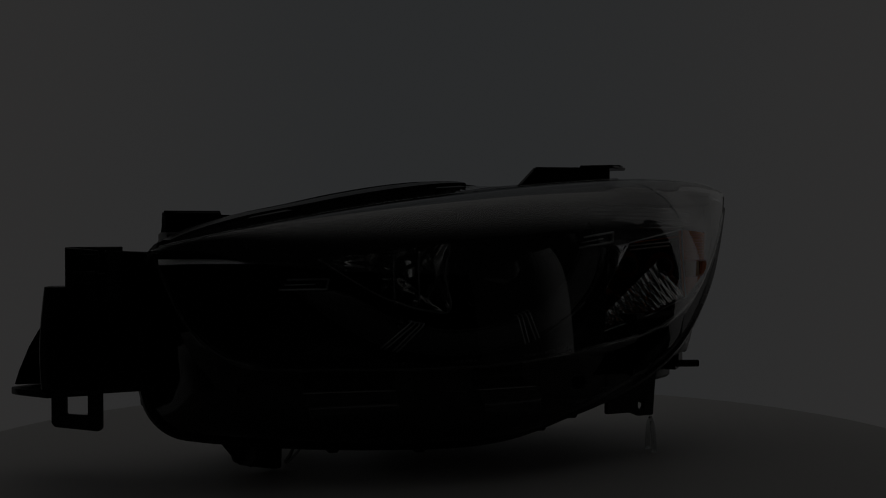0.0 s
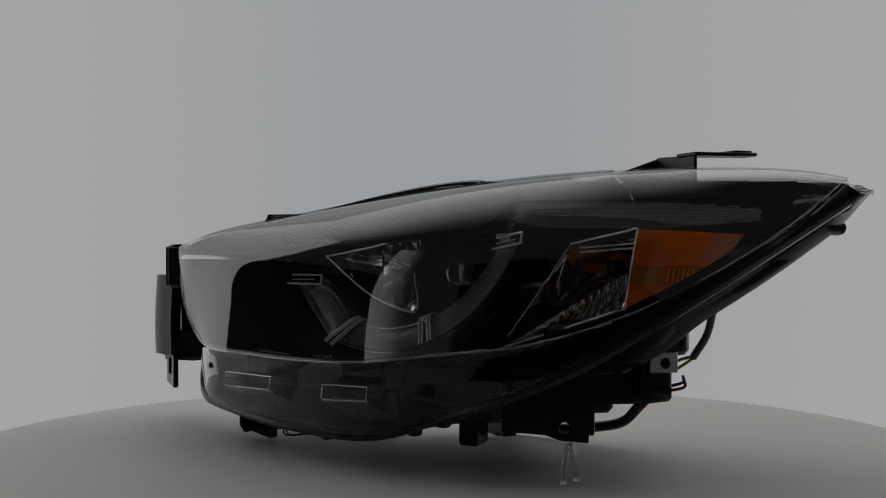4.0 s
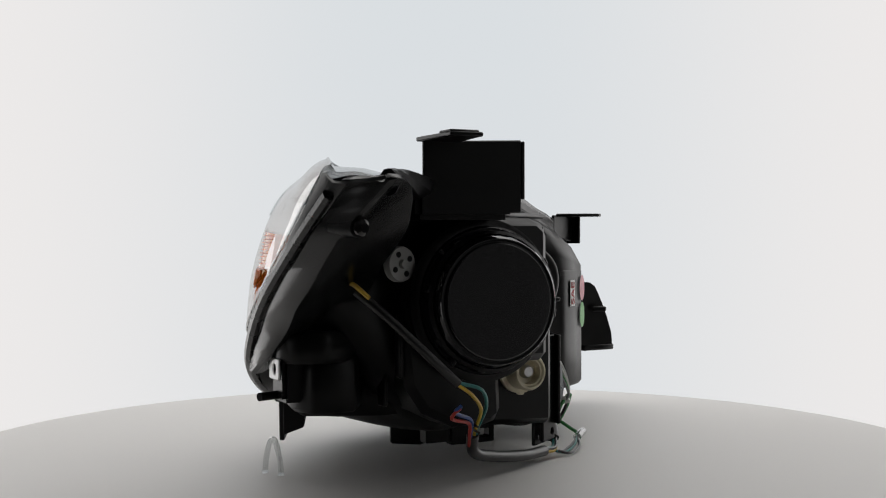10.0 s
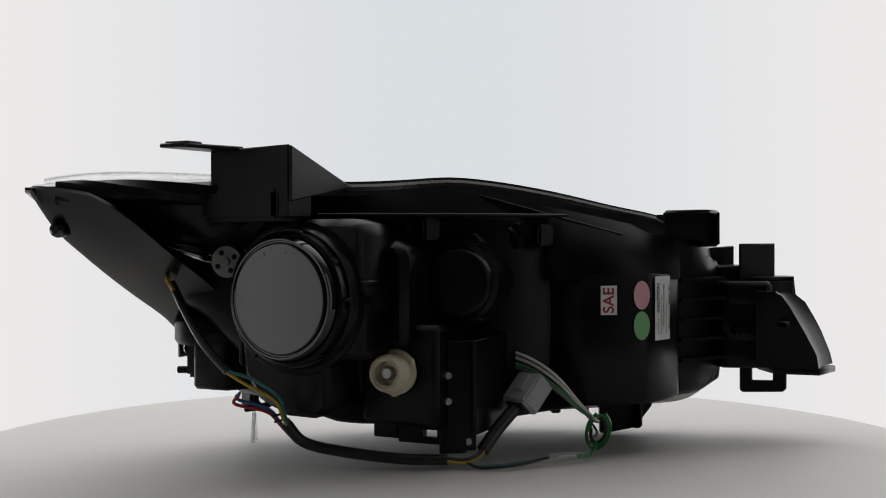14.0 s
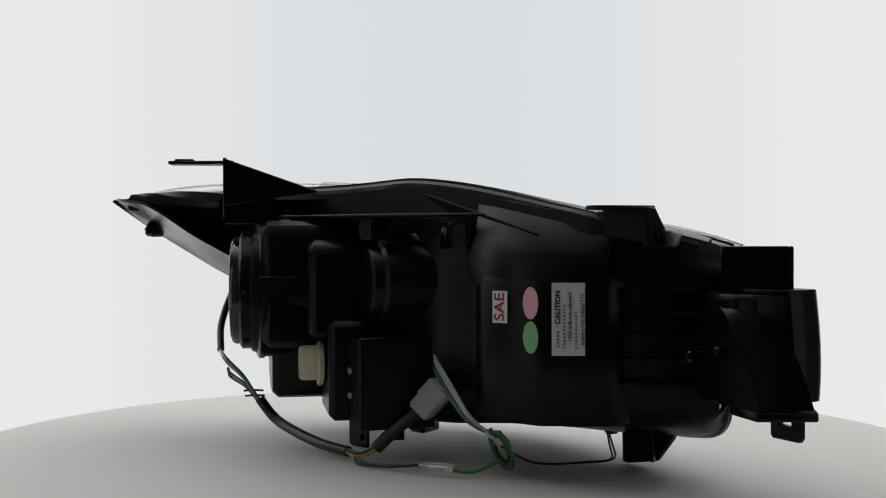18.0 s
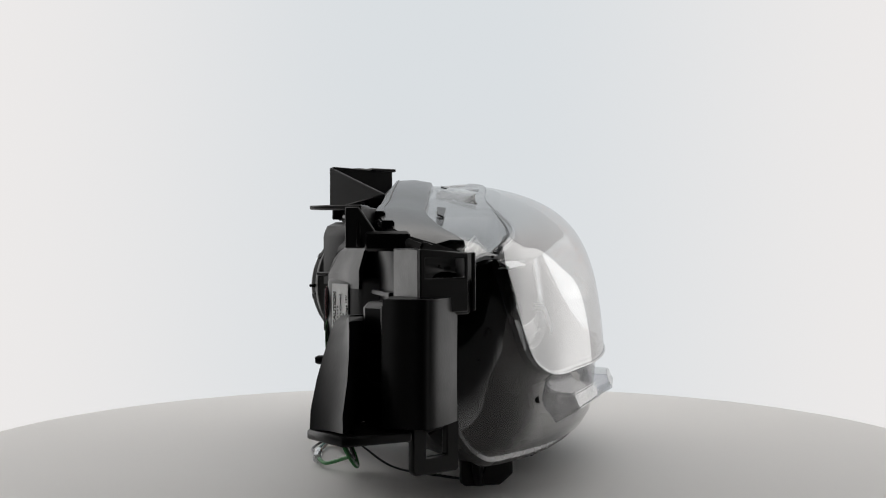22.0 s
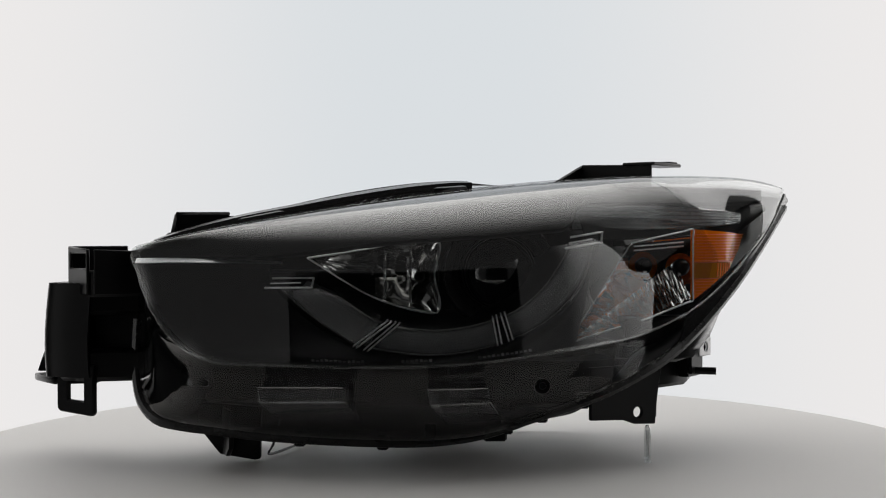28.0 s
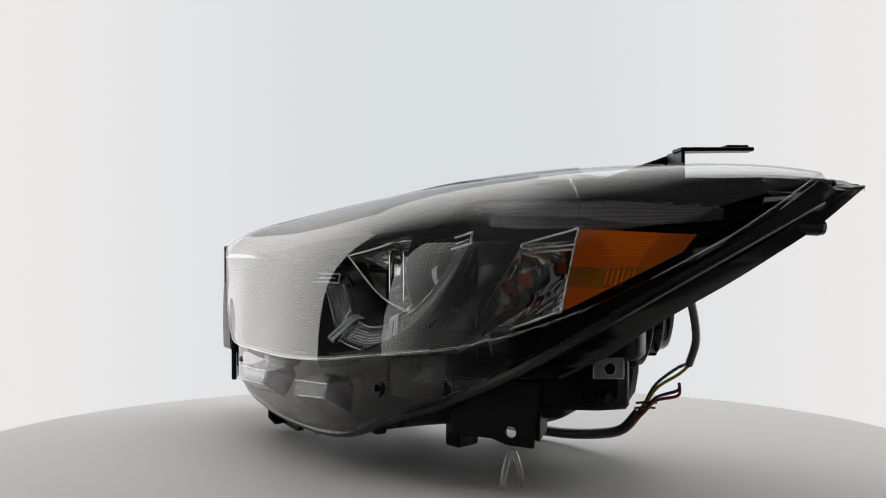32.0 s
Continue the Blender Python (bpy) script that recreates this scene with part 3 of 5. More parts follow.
def light_guide():
    """Three clear-fronted sections of a curved daytime light, with pairs of ribs between them, each section with its row of chips."""
    cuts = ((0, RIB_A - 1), (RIB_A + 1, RIB_B - 1), (RIB_B + 1, M - 1))
    for a, b in cuts:
        rows = []
        for i in range(a, b + 1):
            o, q = drl_out[i], drl_in[i]
            m = o.lerp(q, 0.5) + Vector((0, -0.003, 0))
            rows.append([o + Vector((0, 0.006, 0)), o, o.lerp(q, 0.1) + Vector((0, -0.002, 0)), m, q.lerp(o, 0.1) + Vector((0, -0.002, 0)), q, q + Vector((0, 0.006, 0))])
        guide = part("light_guide", grid(rows), GUIDE, lamp, "frosted daytime light guide", angle=50)
        guide.visible_shadow = False
        # fine dots over the guide
        bm = bmesh.new()
        for i in range(2 * (b - a) - 2):
            u = a + 0.6 + i / 2
            for f in (0.16, 0.27, 0.38, 0.49, 0.60, 0.71, 0.82):
                c = at(drl_out, u).lerp(at(drl_in, u), f) + Vector((0, -0.0030 + 0.006 * abs(f - 0.5) ** 2, 0))
                w = 0.0007
                v = [bm.verts.new(c + Vector(q)) for q in ((-w, 0, -w), (w, 0, -w), (w, 0, w), (-w, 0, w), (0, -0.0007, 0))]
                for q in ((0, 1, 4), (1, 2, 4), (2, 3, 4), (3, 0, 4)):
                    bm.faces.new([v[k] for k in q])
        dots = tagged(part("guide_prisms", bm, PRISM, guide, smooth=False), kind="stuff")
        dots.visible_shadow = False
        for curve, f in ((drl_out, 0.0), (drl_in, 0.0)):
            part("guide_edge", tube([p + Vector((0, -.0008, 0)) for p in curve[a:b + 1:3]] + [curve[b] + Vector((0, -.0008, 0))], .00055, 5, 40), EDGELIT, guide)
        # black trough
        rows = [[drl_out[i] + Vector((0, 0.003, 0)), drl_out[i] + Vector((0, 0.0105, 0)), drl_in[i] + Vector((0, 0.0105, 0)), drl_in[i] + Vector((0, 0.003, 0))] for i in range(a, b + 1)]
        part("trough", thick(grid(rows), 0.001), TROUGH, lamp)
        n = max(5, round((b - a) / 1.6))
        for k in range(n):
            u0, u1 = a + (b - a) * k / n, a + (b - a) * (k + 1) / n
            p = [at(drl_out, u0), at(drl_out, u1), at(drl_in, u1), at(drl_in, u0)]
            c = sum(p, Vector()) / 4
            led_chip("led_chip", [c + (q - c) * 0.985 for q in p], Vector((0, 0.0060, 0)), CHIPBACK)


def at(curve, u):
    i = min(len(curve) - 2, int(u))
    return curve[i].lerp(curve[i + 1], u - i)


TROUGH = surface("dull_black_trough", (0.003, 0.003, 0.003), 0.9, bump=0, spec=0.0)
PRISM = clear("moulded_prisms", (0.92, 0.93, 0.94), 0.12, base=0.20, power=2.0, milk=0.30, milk_colour=(0.8, 0.82, 0.83))
CHIPBACK = surface("grey_chip_backing", (0.035, 0.036, 0.037), 0.35, bump=0.0)
STRIPBACK = surface("pale_strip_backing", (0.66, 0.67, 0.69), 0.30, bump=0.0)


def led_chip(name, corners, shift, mat):
    """A flat unlit chip in front of a black seat."""
    c = sum(corners, Vector()) / 4 + shift
    ex = ((corners[1] + corners[2]) / 2 - (corners[0] + corners[3]) / 2).normalized()
    ez = ex.cross((corners[2] + corners[3]) / 2 - (corners[0] + corners[1]) / 2).normalized()
    if ez.y > 0:
        ez, ex = -ez, ex
    ey = ez.cross(ex)
    frame_m = Matrix((ex, ey, ez)).transposed().to_4x4()
    frame_m.translation = c
    inv = frame_m.inverted()
    flat = [inv @ (q + shift) for q in corners]
    low_y, top_y = sorted((0.5 * (flat[0].y + flat[1].y), 0.5 * (flat[2].y + flat[3].y)))
    pair = [(abs(flat[1].x - flat[0].x) / 2, 0.5 * (flat[0].y + flat[1].y)), (abs(flat[2].x - flat[3].x) / 2, 0.5 * (flat[2].y + flat[3].y))]
    (w0, y0), (w1, y1) = sorted(pair, key=lambda q: q[1])
    w0, w1 = w0 * 1.08, w1 * 1.08
    shape = [(-w0, y0), (w0, y0), (w1, y1), (-w1, y1)]
    bm = bmesh.new()
    top = [bm.verts.new((x, y, 0.0005)) for x, y in shape]
    low = [bm.verts.new((x, y, -0.0005)) for x, y in shape]
    bm.faces.new(low[::-1])
    for i in range(4):
        j = (i + 1) % 4
        bm.faces.new((top[i], low[i], low[j], top[j]))
    bm.faces.new(top)
    ob = part(name, bm, mat, lamp, "small flat light chip", smooth=False)
    ob.matrix_local = frame_m
    grow = 1.12
    seat = part("chip_seat", plate([(x * grow, y * 1.15) for x, y in shape], (0, 0, -0.00062), (1, 0, 0), (0, 1, 0), -0.0006, bevel=0), TROUGH, lamp, smooth=False)
    seat.matrix_local = frame_m


light_guide()


def ribs():
    for i in (RIB_A, RIB_B):
        for du in (-1.0, 0.85):
            o, q = at(drl_out, i + du), at(drl_in, i + du)
            along = (at(drl_out, i + du + .5) - at(drl_out, i + du - .5)).normalized()
            o2, q2 = o + (o - q) * 0.06, q + (q - o) * 0.10
            bar = part("guide_rib", plate([(-.0017, 0), (.0017, 0), (.0017, (q2 - o2).length), (-.0017, (q2 - o2).length)], o2 + Vector((0, -.0065, 0)), along, q2 - o2, .006 if along.cross(q2 - o2).y > 0 else -.006, bevel=.0006), RIBCLEAR, lamp, "clear rib between light guide sections")
            for side in (-1, 1):
                e = along * .0017 * side
                part("rib_edge", tube([o2 + e + Vector((0, -.004, 0)), o2 + e + Vector((0, -.0068, 0)), o2.lerp(q2, .5) + e + Vector((0, -.0072, 0)), q2 + e + Vector((0, -.0068, 0)), q2 + e + Vector((0, .002, .001))], .0007, 6, 20), CHROMELINE, bar)
    # small bright frames at both ends of the guide
    for o, ex, ey, w, h in ((Vector((-.154, -.042, .1445)), Vector((1, .06, 0)), Vector((.25, 0, 1)), .040, .0085), (Vector((.100, -.0675, .178)), Vector((1, -.12, .16)), Vector((.1, .1, 1)), .030, .0085)):
        ex, ey = ex.normalized(), ey.normalized()
        loop = [(0, 0), (w * .5, 0), (w * .98, 0), (w, h * .1), (w, h * .9), (w * .98, h), (w * .5, h), (w * .12, h)]
        part("trim_frame", tube([o + ex * x + ey * y for x, y in loop], 0.0009, 6, 60), CHROMELINE, lamp, "small chrome trim frame")
        part("trim_bar", tube([o + ex * x + ey * y + Vector((0, .002, 0)) for x, y in ((w * .1, h * .45), (w * .4, h * .47), (w * .75, h * .5))], 0.0005, 6), CHROMELINE, lamp, "thin chrome trim bar")
    line = catmull([(-.2525, -.0830, .1700), (-.225, -.0865, .1704), (-.19, -.0870, .1700), (-.16, -.074, .1690), (-.136, -.058, .1675)], 30)
    rows = []
    for i, p in enumerate(line):
        h = .0022 * (1 - .6 * i / 29)
        p = p + Vector((0, -.005, -.0012))
        rows.append([p + Vector((0, .0060, h)), p + Vector((0, .0006, -h * .55)), p + Vector((0, 0, -h * .9)), p + Vector((0, .0012, -h * 1.2)), p + Vector((0, .008, -h * 1.2))])
    part("chrome_strip", thick(grid(rows), .0006), CHROMELINE, lamp, "thin chrome strip along the bezel")


def lens_marks():
    # bars in place of the tiny moulded marks along the foot of the lens
    for x0, count in ((-.105, 12), (-.034, 7), (.026, 12)):
        bm, rng = None, random.Random(int(x0 * 1000))
        for k in range(count):
            p = by_x(crease, x0 + .0036 * k)
            q = by_x(crease, x0 + .0036 * k + .001)
            h = rng.uniform(.0012, .0022)
            bm = plate([(0, 0), (.0022, 0), (.0022, h), (0, h)], p + Vector((0, .0035, .0035)), q - p, (0, 0, 1), 0.0003, bevel=0, bm=bm)
        part("lens_marks", bm, MARKS, lamp)


MARKS = surface("pale_moulded_marks", (0.09, 0.09, 0.095), 0.4, bump=0)
lens_marks()
CHROMELINE = surface("polished_trim", (0.86, 0.87, 0.88), 0.50, metal=1.0, vary=0.1, bump=0, rough_vary=0.05)
ribs()


def high_beam():
    """A three-cornered chrome reflector with upright facets and a bulb."""
    tip, tr, br = Vector((-.119, -.026, .1695)), Vector((-.005, -.029, .187)), Vector((-.005, -.033, .122))
    cols, lines = 60, 24
    bm = bmesh.new()
    rows = []
    for i in range(cols + 1):
        s = i / cols
        top, low = tip.lerp(tr, s), tip.lerp(br, s) + Vector((0, 0, -0.010 * math.sin(math.pi * s)))
        r = []
        for j in range(lines + 1):
            f = j / lines
            p = low.lerp(top, f)
            depth = 0.040 * math.sin(math.pi * min(1, s * 1.0) ** 0.8) ** 0.7 * math.sin(math.pi * f) ** 0.6
            flute = 0.0013 * abs(math.sin(6 * math.pi * s)) * max(0, min(1, (s - .48) * 8)) * math.sin(math.pi * f) ** 0.5
            fold = 0.006 * max(0, 1 - abs(f - .52) / .16) * max(0, min(1, (.62 - s) * 6)) * min(1, s * 5)
            p += Vector((0, depth - flute - fold, 0))
            r.append(p)
        rows.append(r)
    grid(rows, False, bm)
    refl = part("high_beam_reflector", thick(bm, 0.001), POCKET, lamp, "fluted chrome high beam reflector", angle=24)
    edge = [tip, tip.lerp(tr, .5), tr + Vector((-.008, 0, 0.001)), tr + Vector((0.001, 0, -.008)), tr.lerp(br, .5) + Vector((-.004, 0, 0)), br + Vector((0.001, 0, .008)), br + Vector((-.008, 0, 0)), tip.lerp(br, .5) + Vector((0, 0, -.010)), tip]
    part("reflector_edge", tube(edge, 0.0008, 6, 70), CHROMELINE, refl)
    part("bulb", lathe([(0.0, 0.0), (0.003, 0.001), (0.005, 0.005), (0.005, 0.022), (0.008, 0.024), (0.008, 0.034), (0.0, 0.034)], (-.022, -.022, .153), (0, 1, 0), 20), SATIN, refl, "dark capped high beam bulb")
    for dx in (-.052, -.030):
        part("facet_rib", plate([(-.0012, -.024), (.0012, -.024), (.0012, .024), (-.0012, .024)], (dx, -.012, .152), (1, 0, 0), (0, 0, 1), 0.012), CHROME, refl)


high_beam()


def projector():
    c, ax = (.047, -.030, .157), (0.06, -1, 0.0)
    part("projector_shroud", lathe([(.049, -.055), (.049, .004), (.0475, .010), (.0455, .0105), (.043, .007), (.036, -.004), (.0325, -.012), (.0315, -.02), (.0315, -.05)], c, ax, 64), SHROUD, lamp, "black projector shroud ring")
    part("projector_ring", lathe([(.0322, -.004), (.0315, -.001), (.0300, -.001), (.0295, -.004), (.0295, -.012), (.0322, -.012)], c, ax, 64), SATIN, lamp)
    dome = [(0.0, .012)] + [(.0295 * math.sin(a), -.010 + .022 * math.cos(a)) for a in [k * math.pi / 20 for k in range(1, 11)]]
    part("projector_lens", lathe(dome + [(.0295, -.014), (0.0, -.014)], c, ax, 64), PROJ, lamp, "round glass projector lens", angle=60)


SHROUD = surface("gloss_black_shroud", (0.012, 0.012, 0.013), 0.18, vary=0.1, bump=0.0, rough_vary=0.05)
PROJ = surface("dark_optical_glass", (0.006, 0.007, 0.008), 0.03, vary=0.1, bump=0.0, rough_vary=0.01, spec=0.9)
projector()


def within(p, gap):
    """The point moved level inwards until it lies at least gap behind the lens."""
    for _ in range(3):
        i, j = min(((i, j) for i in range(1, len(SHEET) - 1) for j in range(1, len(SHEET[0]) - 1)), key=lambda ij: (SHEET[ij[0]][ij[1]] - p).length)
        n = (SHEET[i + 1][j] - SHEET[i - 1][j]).cross(SHEET[i][j + 1] - SHEET[i][j - 1])
        n.z = 0
        n.normalize()
        if n.dot(SHEET[i][j] - Vector((.10, .08, 0))) < 0:
            n = -n
        over = (p - SHEET[i][j]).dot(n) + gap
        if over > 0:
            p = p - n * over
    return p


def position_light():
    """A ribbed clear strip over the indicator, with its row of chips behind."""
    plan = [(.108, -.056), (.128, -.057), (.16, -.053), (.195, -.036), (.232, .003), (.258, .030), (.2735, .052)]
    mid = [within(within(p + Vector((0, 0, .011)), .0055) - Vector((0, 0, .011)), .0055) for p in catmull([(x, y, .204) for x, y in plan], 41)]
    mid = fair(mid, 4)
    def half(i):
        f = i / 40
        return 0.0105 - 0.006 * max(0, (f - 0.6) / 0.4)
    rows = []
    for i, p in enumerate(mid):
        h = half(i)
        rows.append([p + Vector((0, 0.005, h)), p + Vector((0, 0, h)), p + Vector((0, -0.001, 0)), p + Vector((0, 0, -h)), p + Vector((0, 0.005, -h))])
    strip = part("position_light", grid(rows), STRIPGUIDE, lamp, "clear ribbed position light strip", angle=50)
    strip.visible_shadow = False
    for k in range(6):
        f = -0.8 + 1.6 * k / 5
        part("strip_rib", tube([p + Vector((0, -0.0012, f * half(4 * i))) for i, p in enumerate(mid[::4])], 0.0006, 5, 44), RIBCLEAR, strip)
    rows = []
    for i, p in enumerate(mid):
        h = half(i) * 1.06
        rows.append([p + Vector((0, 0.002, h)), p + Vector((-0.002, 0.013, h)), p + Vector((-0.002, 0.013, -h)), p + Vector((0, 0.002, -h))])
    part("strip_trough", thick(grid(rows), 0.001), TROUGH, lamp)
    for k in range(10):
        u0, u1 = 0.4 + 39 * k / 10, 0.4 + 39 * (k + 1) / 10
        a, b = at(mid, u0), at(mid, u1)
        h = Vector((0, 0, half(int(u0)) * 0.95))
        c = (a + b) / 2
        p = [a - h, b - h, b + h, a + h]
        led_chip("led_chip", [c + (q - c) * 0.985 for q in p], Vector((-0.0012, 0.0095, 0)), STRIPBACK)


STRIPGUIDE = clear("clear_ribbed_strip", (0.84, 0.85, 0.86), 0.15, base=0.08, milk=0.20, milk_colour=(0.6, 0.61, 0.62))
position_light()


def indicator():
    """The turn signal: a faceted pocket, an amber side panel and a bulb."""
    tl, tr, br, bl = Vector((.158, -.044, .182)), Vector((.2125, -.036, .1935)), Vector((.2095, -.050, .1335)), Vector((.102, -.061, .098))
    mid_b = Vector((.172, -.0615, .120))
    far_t, far_b = Vector((.258, .024, .190)), Vector((.252, .014, .172))
    rows = []
    cols, lines = 72, 26
    bulbs = (Vector((.176, .004, .161)), Vector((.207, -.006, .160)))
    foot = resample([bl, mid_b, br, far_b], cols + 1)
    head = resample([bl.lerp(tl, .35), tl.lerp(bl, .3), tl, far_t], cols + 1)
    for i in range(cols + 1):
        s = i / cols
        r = []
        for j in range(lines + 1):
            f = j / lines
            d = 0.068 * math.sin(math.pi * f) ** (0.95 if f < .5 else 0.4) * math.sin(math.pi * s) ** 0.3
            p = foot[i].lerp(head[i], f) + Vector((-.25 * d, d, 0))
            turn, far = math.atan2(p.z - bulbs[0].z, p.x - bulbs[0].x), math.hypot(p.z - bulbs[0].z, p.x - bulbs[0].x)
            fluted = max(0.35, min(1.0, (.62 - f) * 5))
            groove = abs(math.sin(13 * turn)) * min(1, far / .02) * math.sin(math.pi * f) ** 0.5 + 0.5 * abs(math.sin(far * 190))
            r.append(p + Vector((0, -.0020 * groove * fluted, 0)))
        rows.append(r)
    pocket = part("indicator_reflector", thick(grid(rows), -0.001), POCKET, lamp, "grooved chrome indicator reflector", angle=30)
    loop = [tl, tr, br, mid_b, bl]
    edge = [p.lerp(q, k / 8) for p, q in zip(loop, loop[1:]) for k in range(8)] + [bl]
    part("reflector_edge", tube(edge, 0.0008, 6), CHROMELINE, pocket)
    # steep bright flutes along the floor of the pocket
    foot = resample([bl, bl.lerp(mid_b, .5), mid_b, br], 241)
    rows = []
    for i, low in enumerate(foot):
        u = i / 240
        top = bl.lerp(Vector((.203, -.030, .162)), u) + Vector((0, .018 * u, .004 * u))
        r = []
        for j in range(9):
            f = j / 8
            wave = abs(((u * 15 + .9 * f + .35 * math.sin(9 * u)) % 1) * 2 - 1) + 0.25 * abs(((u * 41 - .6 * f) % 1) * 2 - 1)
            r.append(low.lerp(top, f) + Vector((0, .006 * math.sin(math.pi * f) + .002 - .0046 * wave * math.sin(math.pi * min(1, .15 + f * .8)), 0)))
        rows.append(r)
    part("floor_flutes", thick(grid(rows), -0.0008), POCKET, pocket, "bright fluted chrome pocket floor", angle=24)
    # flat inner wall of the pocket and two bars under its top
    wall = [Vector((.1555, -.0415, .1790)), Vector((.1415, .0165, .1777)), Vector((.1300, .0165, .1480)), Vector((.1385, -.0330, .1470))]
    part("reflector_wall", thick(grid([[wall[3].lerp(wall[0], j / 4).lerp(wall[2].lerp(wall[1], j / 4), i / 6) for j in range(5)] for i in range(7)]), 0.0012), CHROME, pocket, "bright flat chrome inner wall")
    for dz in (-.0050, -.0085):
        a, b = tl + Vector((.004, .008, dz + .002)), tr + Vector((-.006, .012, dz - .006))
        part("pocket_bar", tube([a.lerp(b, k / 6) for k in range(7)], .0007, 6), CHROMELINE, pocket)
    # amber side panel with ribs
    q = Vector((.264, .018, .176))
    e = Vector((.270, .027, .189))
    rows = []
    for i in range(13):
        s = i / 12
        top, low = tr.lerp(e, s), br.lerp(q, s)
        out = Vector((0.010, -0.010, 0)) * math.sin(math.pi * s) * 0.5
        rows.append([low.lerp(top, j / 12) + out for j in range(13)])
    amber = part("amber_panel", thick(grid(rows), 0.003), AMBER, lamp, "translucent amber indicator panel", angle=60)
    amber.visible_shadow = False
    for k in range(22):
        z = .1365 + .0025 * k
        if .151 < z < .166:
            continue
        f0 = (z - br.z) / (tr.z - br.z)
        a = br.lerp(tr, f0)
        s1 = min(1.0, (z - br.z) / (q.z - br.z)) if z < q.z else 1.0
        far = br.lerp(q, s1) if z < q.z else q.lerp(e, min(1, (z - q.z) / (e.z - q.z)))
        out = Vector((0.010, -0.010, 0))
        pts = [a.lerp(far, t) + out * (math.sin(math.pi * t * s1) * 0.5 + 0.02) for t in (0, .25, .5, .75, 1)]
        part("panel_rib", tube(pts, 0.00032, 5, 12), AMBERBRIGHT, amber)
    # paler window band across the panel, with upright flutes at its far end
    def skin(f, z, lift):
        low, top = br.lerp(q, f), tr.lerp(e, f)
        z = max(z, low.z + .0008)
        return low.lerp(top, (z - low.z) / (top.z - low.z)) + Vector((0.010, -0.010, 0)) * math.sin(math.pi * f) * 0.5 + Vector((.0007, -.0007, 0)) * lift
    far = (.163 - br.z) / (q.z - br.z)
    band = part("panel_window", thick(grid([[skin(far * i / 10, .1515 + .0135 * j / 4, 1.4) for j in range(5)] for i in range(11)]), .0006), AMBERWINDOW, amber, "paler window band in the amber panel", angle=60)
    band.visible_shadow = False
    for k in range(6):
        f = far * (.50 + .07 * k)
        part("window_flute", tube([skin(f, .1530 + .0038 * j, 1.8) for j in range(4)], .0007, 6), AMBERBRIGHT, band)
    for z in (.1513, .1653):
        part("window_edge", tube([skin((far if z > .16 else .42) * k / 8, z, 1.6) for k in range(9)], .0004, 6), AMBERRIB, band)
    # two unlit amber bulbs in dark cups; the finned amber bar beside them stands in for a reflection
    for c in bulbs:
        bulb = part("indicator_bulb", lathe([(0.0, .016), (.0040, .0150), (.0066, .012), (.0076, .007), (.0070, .002), (.0050, -.002), (0.0, -.002)], c, (-0.1, -1, 0.05), 24), LINER, lamp, "dark tipped indicator bulb")
        part("bulb_cup", lathe([(.0088, .000), (.0125, .002), (.0130, .000), (.0110, -.014), (.0088, -.014)], c, (-0.1, -1, 0.05), 24), AMBERGLASS, bulb, "amber cup round the bulb")
    amber_bar = part("reflection_bar", block((.1425, .0075, .1582), (.1640, .0125, .1652), bevel=.0008), AMBERRIB, lamp, "finned amber bar in place of a reflection")
    for k in range(11):
        part("reflection_fin", block((.1430 + .0019 * k, .0050, .1578), (.1440 + .0019 * k, .0078, .1656), bevel=.0002), AMBERBRIGHT, amber_bar)


AMBERWINDOW = clear("pale_amber_window", (0.80, 0.42, 0.08), 0.12, base=0.04, milk=0.70, milk_colour=(0.55, 0.26, 0.03), through=0.4)
AMBERRIB = surface("amber_panel_ribs", (0.50, 0.10, 0.004), 0.45, vary=0.1, bump=0)
AMBERBRIGHT = surface("bright_amber_ribs", (0.85, 0.20, 0.006), 0.35, vary=0.1, bump=0)
AMBERGLASS = surface("amber_bulb_glass", (0.42, 0.10, 0.006), 0.06, bump=0.0)
indicator()

# ---- rear covers ----
CAPC, CAPN = Vector((.146, .126, .140)), Vector((.545, .84, 0)).normalized()


CAPE = Vector((CAPN.y, -CAPN.x, 0))
CAPT = Vector((.6015, .7985, 0))


def slab(outline, face, depth, bevel=0.004):
    """A block that faces the way the rear cap does: outline across and up, its face at that distance, reaching forward by depth."""
    return plate(outline, CAPN * face, CAPE, (0, 0, 1), depth, bevel=bevel)


